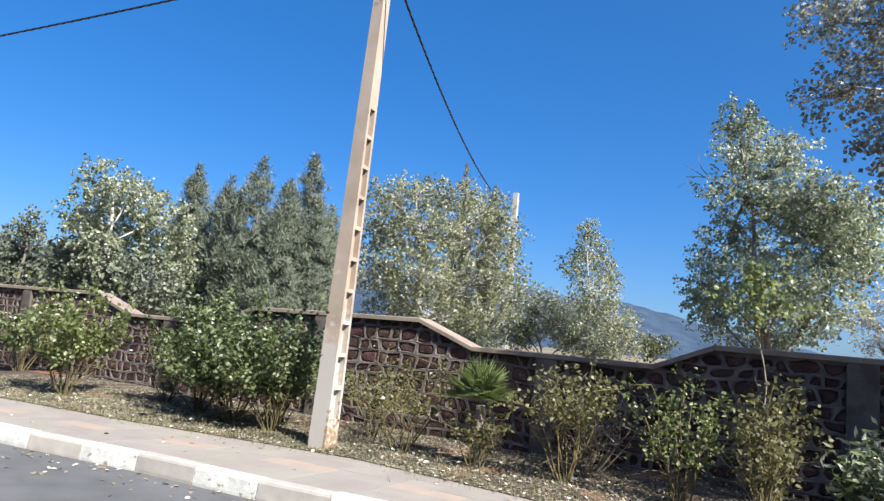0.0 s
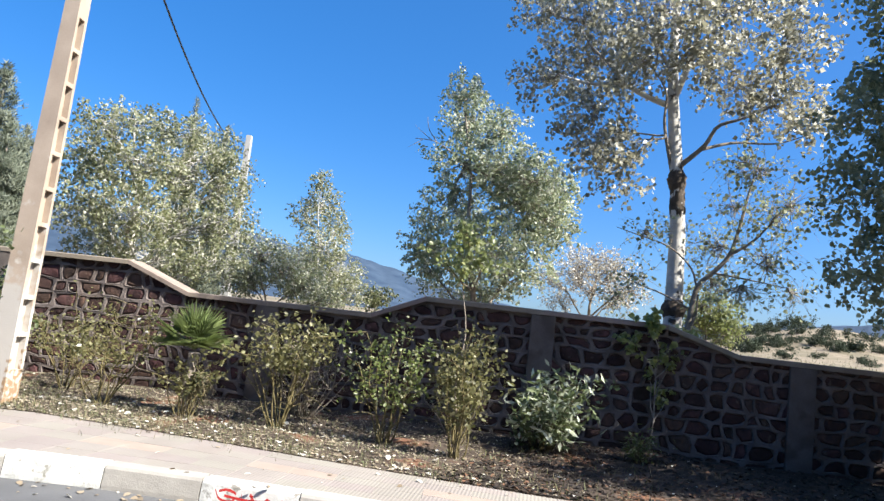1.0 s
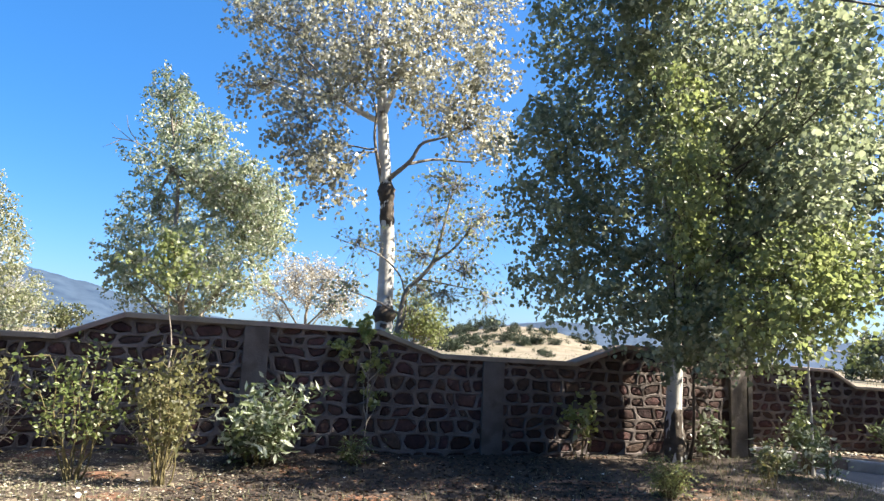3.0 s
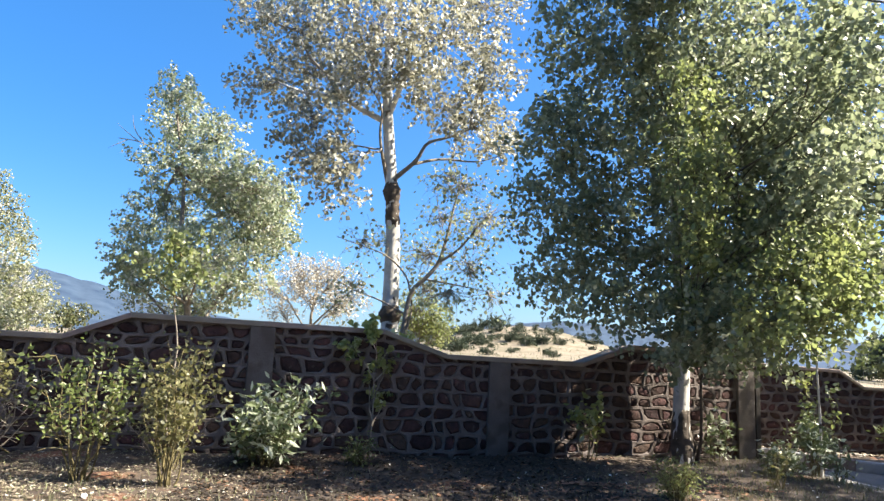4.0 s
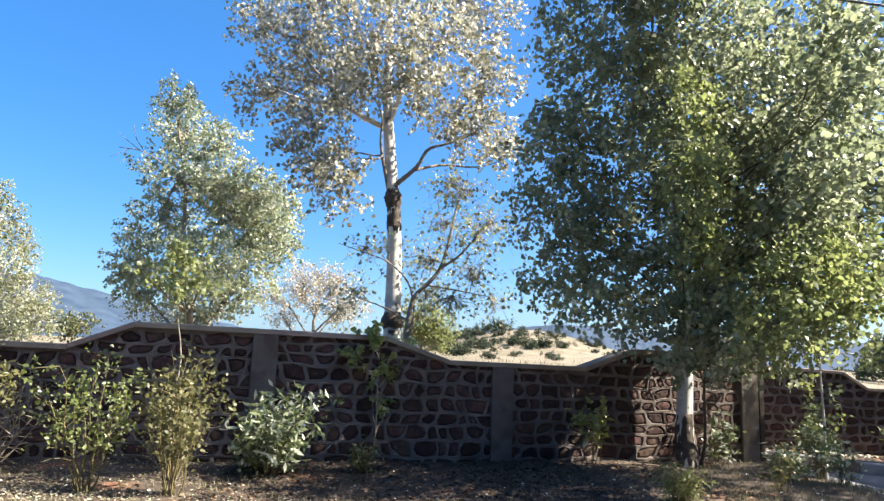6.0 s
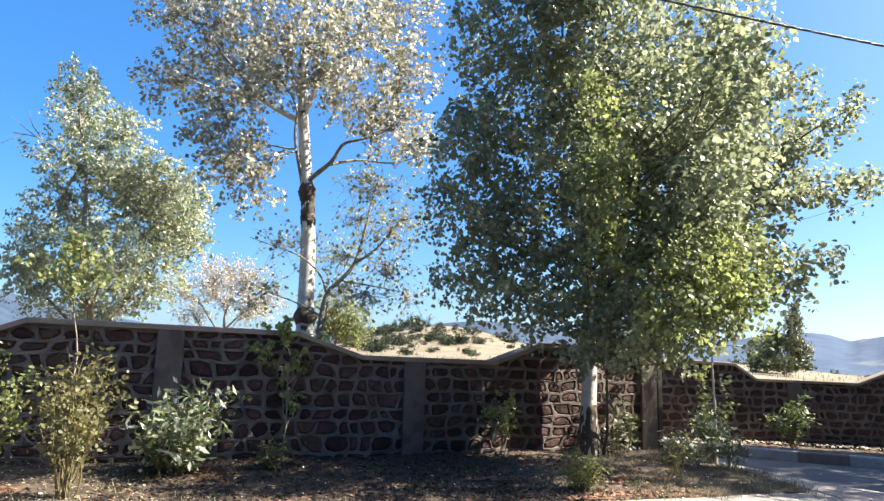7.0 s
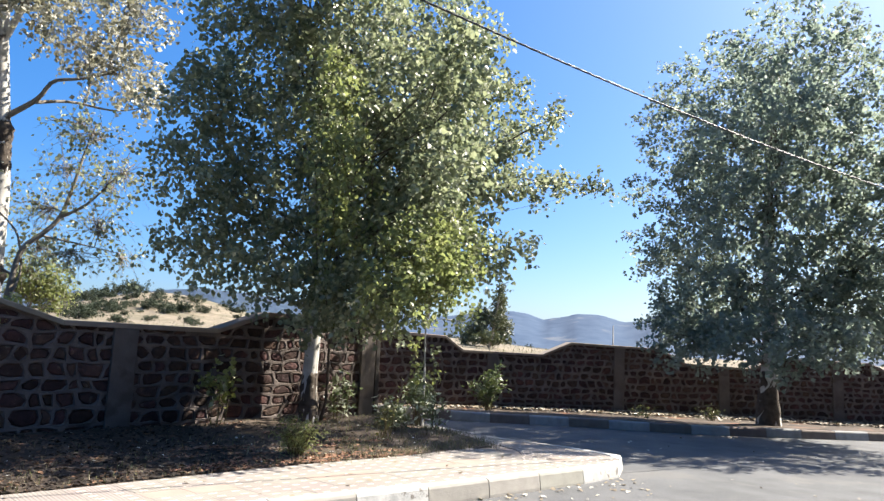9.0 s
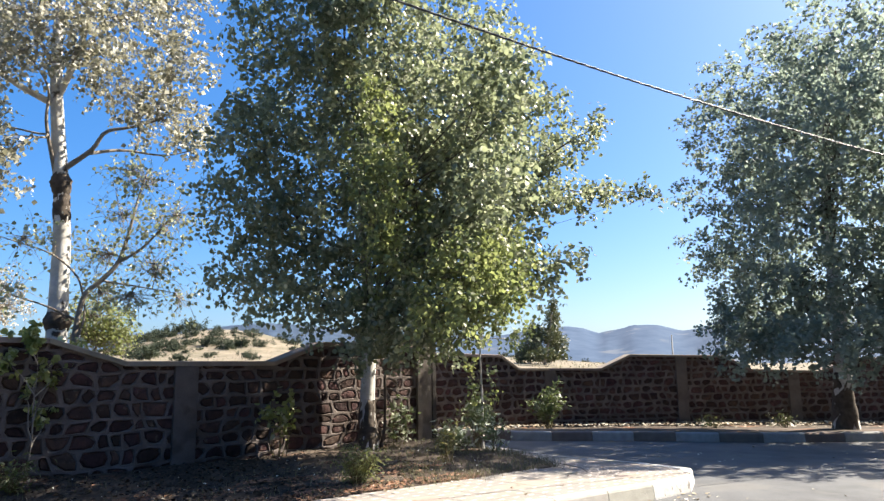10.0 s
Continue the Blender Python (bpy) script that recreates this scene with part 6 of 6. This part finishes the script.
# ------------------------------------------------------------ litter and weeds
_rng = random.Random(12)
_pts = []
for _ in range(9000):
    b, r = _rng.uniform(-14, 46), 40 + 200 * _rng.random() ** 0.7
    x, y = r * math.sin(radians(b)), r * math.cos(radians(b))
    _pts.append((x, y, land(x, y)))
scatter("field_grass", "tufts of dry grass over the open field", L_GRASS, _pts, 0.5, 54, flat=False, stretch=0.8)


def pave_depth(x):
    for (a, ya), (b, yb) in zip(PAVE_BACK, PAVE_BACK[1:]):
        if a <= x <= b:
            return ya + (yb - ya) * (x - a) / (b - a)
    return PAVE_BACK[-1][1]


def in_bed(lo, hi, near=None):
    """A random place in the bed; near: how far from the pavement at most."""
    while True:
        x = _rng.uniform(lo, hi)
        y0 = pave_depth(x)
        y1 = far_wall_y(x) - 0.1
        y = y0 + (_rng.random() ** 1.5) * (near or (y1 - y0))
        if y < y1:
            f = (y - y0) / max(0.1, y1 - y0)
            return x, y, bed_height(x, y, f)


scatter("leaf_litter", "pale fallen leaves strewn over the bed", L_LITTER, [in_bed(-16, _rng.choice((-2.5, -2.5, 6.3))) for _ in range(2300)], 0.032, 41)
scatter("leaf_litter", "pale fallen leaves along the pavement edge", L_LITTER, [in_bed(-14, -2, 1.1) for _ in range(560)], 0.045, 42)
scatter("pale_chips", "whitish leaves and chips along the bed edge", L_PETAL, [in_bed(-14, _rng.choice((-4.5, -2.6)), 1.6) for _ in range(330)], 0.055, 53)
scatter("weeds", "low grey-green weeds and dry grass", L_GRASS, [in_bed(-16, _rng.choice((-6, -3.5, -2, 6.3))) for _ in range(8000)], 0.032, 43)
scatter("weeds", "dry grass fringe along the pavement", L_GRASS, [in_bed(-16, 6.3, 0.5) for _ in range(2200)], 0.04, 44, flat=False)
_pts = []
for _ in range(420):
    cx, cy, cz = in_bed(-16, _rng.choice((-6, -2, 6.3)), _rng.choice((1.2, 2.6)))
    spread = _rng.uniform(0.05, 0.22)
    for _ in range(_rng.randint(14, 46)):
        _pts.append((cx + _rng.gauss(0, spread), cy + _rng.gauss(0, spread), cz - 0.01))
scatter("weeds", "patches of dry tan grass tufts", L_GRASS, _pts, 0.05, 50, flat=False)
_pts = []
for _ in range(260):
    cx, cy, cz = in_bed(3.6, 6.25)
    for _ in range(_rng.randint(8, 26)):
        _pts.append((cx + _rng.gauss(0, 0.12), cy + _rng.gauss(0, 0.12), cz - 0.01))
scatter("weeds", "short dry grass at the corner of the bed", L_GRASS, _pts, 0.06, 55, flat=False)
scatter("weeds", "mat of pale dry weeds on the bed", L_MAT, [in_bed(-17, _rng.choice((-9, -6, -4, -1.5))) for _ in range(34000)], 0.027, 51)
_pts = []
for _ in range(26):
    cx, cy, cz = in_bed(1.3, 4.2, 1.3)
    _pts += [(cx + _rng.gauss(0, 0.2), cy + abs(_rng.gauss(0, 0.1)), cz + 0.004) for _ in range(70)]
scatter("soil_crumbs", "reddish crumbled soil near the pavement", L_CLOD, _pts, 0.04, 56)
scatter("pale_chips", "pale fallen leaves scattered under the trees", L_PETAL, [in_bed(-2.4, 5.5) for _ in range(150)], 0.036, 57)
scatter("leaf_litter", "leaves matted over the soil, tree shade put into their dark colour", L_LITTER_SHADE, [in_bed(-2.6, _rng.choice((2.2, 2.2, 4.4))) for _ in range(11500)], 0.045, 52)
scatter("weeds", "thin low green weeds in the bed", L_GREEN_GRASS, [in_bed(-16, _rng.choice((-8, -4, 6.3)), 2.2) for _ in range(5000)], 0.06, 49, flat=False)
_pts = []
for _ in range(120):
    x = _rng.uniform(-12, 7)
    y = pave_depth(x) - _rng.uniform(0.05, 1.5)
    _pts.append((x, y, 0.0))
scatter("leaf_litter", "few pale leaves blown over the pavement", L_LITTER, _pts, 0.05, 45, lift=0.004)
_line = spline([(x, y, 0) for x, y in KERB[2:12]], 0.05)
_pts = []
for _ in range(420):
    p = _rng.choice(_line)
    d = abs(_rng.gauss(0, 0.45)) + 0.03
    _pts.append((p.x + 0.32 * d, p.y - 0.95 * d, ROAD + fall(p.x)))
scatter("leaf_litter", "pale leaves and scraps gathered along the gutter", L_LITTER, _pts, 0.055, 46, lift=0.004)
_pts = [(x, y, ROAD + fall(x)) for x, y in ((_rng.uniform(6, 22), _rng.uniform(3, 12)) for _ in range(260)) if y < 7 or x > 8.5]
scatter("leaf_litter", "scattered pale leaves on the asphalt", L_LITTER, _pts, 0.05, 47, lift=0.004)
_pts = []
for _ in range(2600):
    t = _rng.random()
    i = min(len(FAR_WALL) - 2, int(t * 5))
    a, b = FAR_WALL[i], FAR_WALL[i + 1]
    q = t * 5 - i
    x, y = a[0] + (b[0] - a[0]) * q, a[1] + (b[1] - a[1]) * q
    d = 0.1 + abs(_rng.gauss(0, 0.8))
    _pts.append((x - 0.25 * d, y - 0.95 * d, -0.08 + fall(x)))
scatter("leaf_litter", "pale fallen leaves under the far wall", L_LITTER, _pts, 0.07, 48)

# ------------------------------------------------------------ scribble on the kerb
root = tagged(new("graffiti"), "red spray-painted scribble on the white kerb stone", "graffiti")


def kerb_at(f):
    """A point on the road face of the painted stone."""
    p0, p1 = Vector((-3.88, 4.904, 0)), Vector((-2.88, 5.184, 0))
    return p0.lerp(p1, f)


_out = Vector((0.27, -0.96, 0)) * 0.03
for strokes in (((0.02, -0.03), (0.06, -0.10), (0.16, -0.11), (0.20, -0.05), (0.12, -0.02), (0.05, -0.04)),
                ((0.24, -0.04), (0.26, -0.11), (0.34, -0.06), (0.30, -0.03), (0.38, -0.11)),
                ((0.42, -0.10), (0.46, -0.05), (0.52, -0.11), (0.57, -0.05), (0.62, -0.10)),
                ((0.10, -0.07), (0.30, -0.085), (0.55, -0.07), (0.82, -0.075))):
    pts = spline([(f, z, 0) for f, z in strokes], 0.03)
    verts, faces = [], []
    for i, q in enumerate(pts):
        p = kerb_at(q.x) + _out
        for dz in (-0.011, 0.011):
            verts.append((p.x, p.y, q.y + dz))
        if i:
            o = 2 * i
            faces.append((o - 2, o, o + 1, o - 1))
    place("stroke", mesh_from("stroke", verts, faces, M_RED), root)


# ------------------------------------------------------------ dark strip standing for the end pillar's shaded side
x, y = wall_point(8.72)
post = tagged(new("gate_post"), "dark strip standing for the shaded side of the end pillar", "gate post")
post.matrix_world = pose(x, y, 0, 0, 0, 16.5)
part("shaft", soft_box(-0.05, 0.05, -0.02, 0.08, -0.1, 1.86, 0.008), M_SIDE_SHADE, post)
part("cap", soft_box(-0.06, 0.06, -0.03, 0.09, 1.86, 1.885, 0.006), M_SIDE_SHADE, post)
part("side_lug", soft_box(-0.11, -0.05, 0.0, 0.05, 1.3, 1.38, 0.006), M_SIDE_SHADE, post)
part("side_lug", soft_box(-0.11, -0.05, 0.0, 0.05, 0.4, 0.48, 0.006), M_SIDE_SHADE, post)

# ------------------------------------------------------------ unseen wall added across the road to hold back sky light
bm = soft_box(-45, 45, -0.2, 0.2, -0.6, 9.5, 0.02)
sky_blocker = part("sky_blocker_wall", bm, M_SKY_BLOCKER, None)
tagged(sky_blocker, "unseen plain wall added behind the camera to block sky light", "wall", kind="structure")
sky_blocker.matrix_world = pose(0, -9.5, 0, 0, 0, 14)

put_tiles()
build_walls()
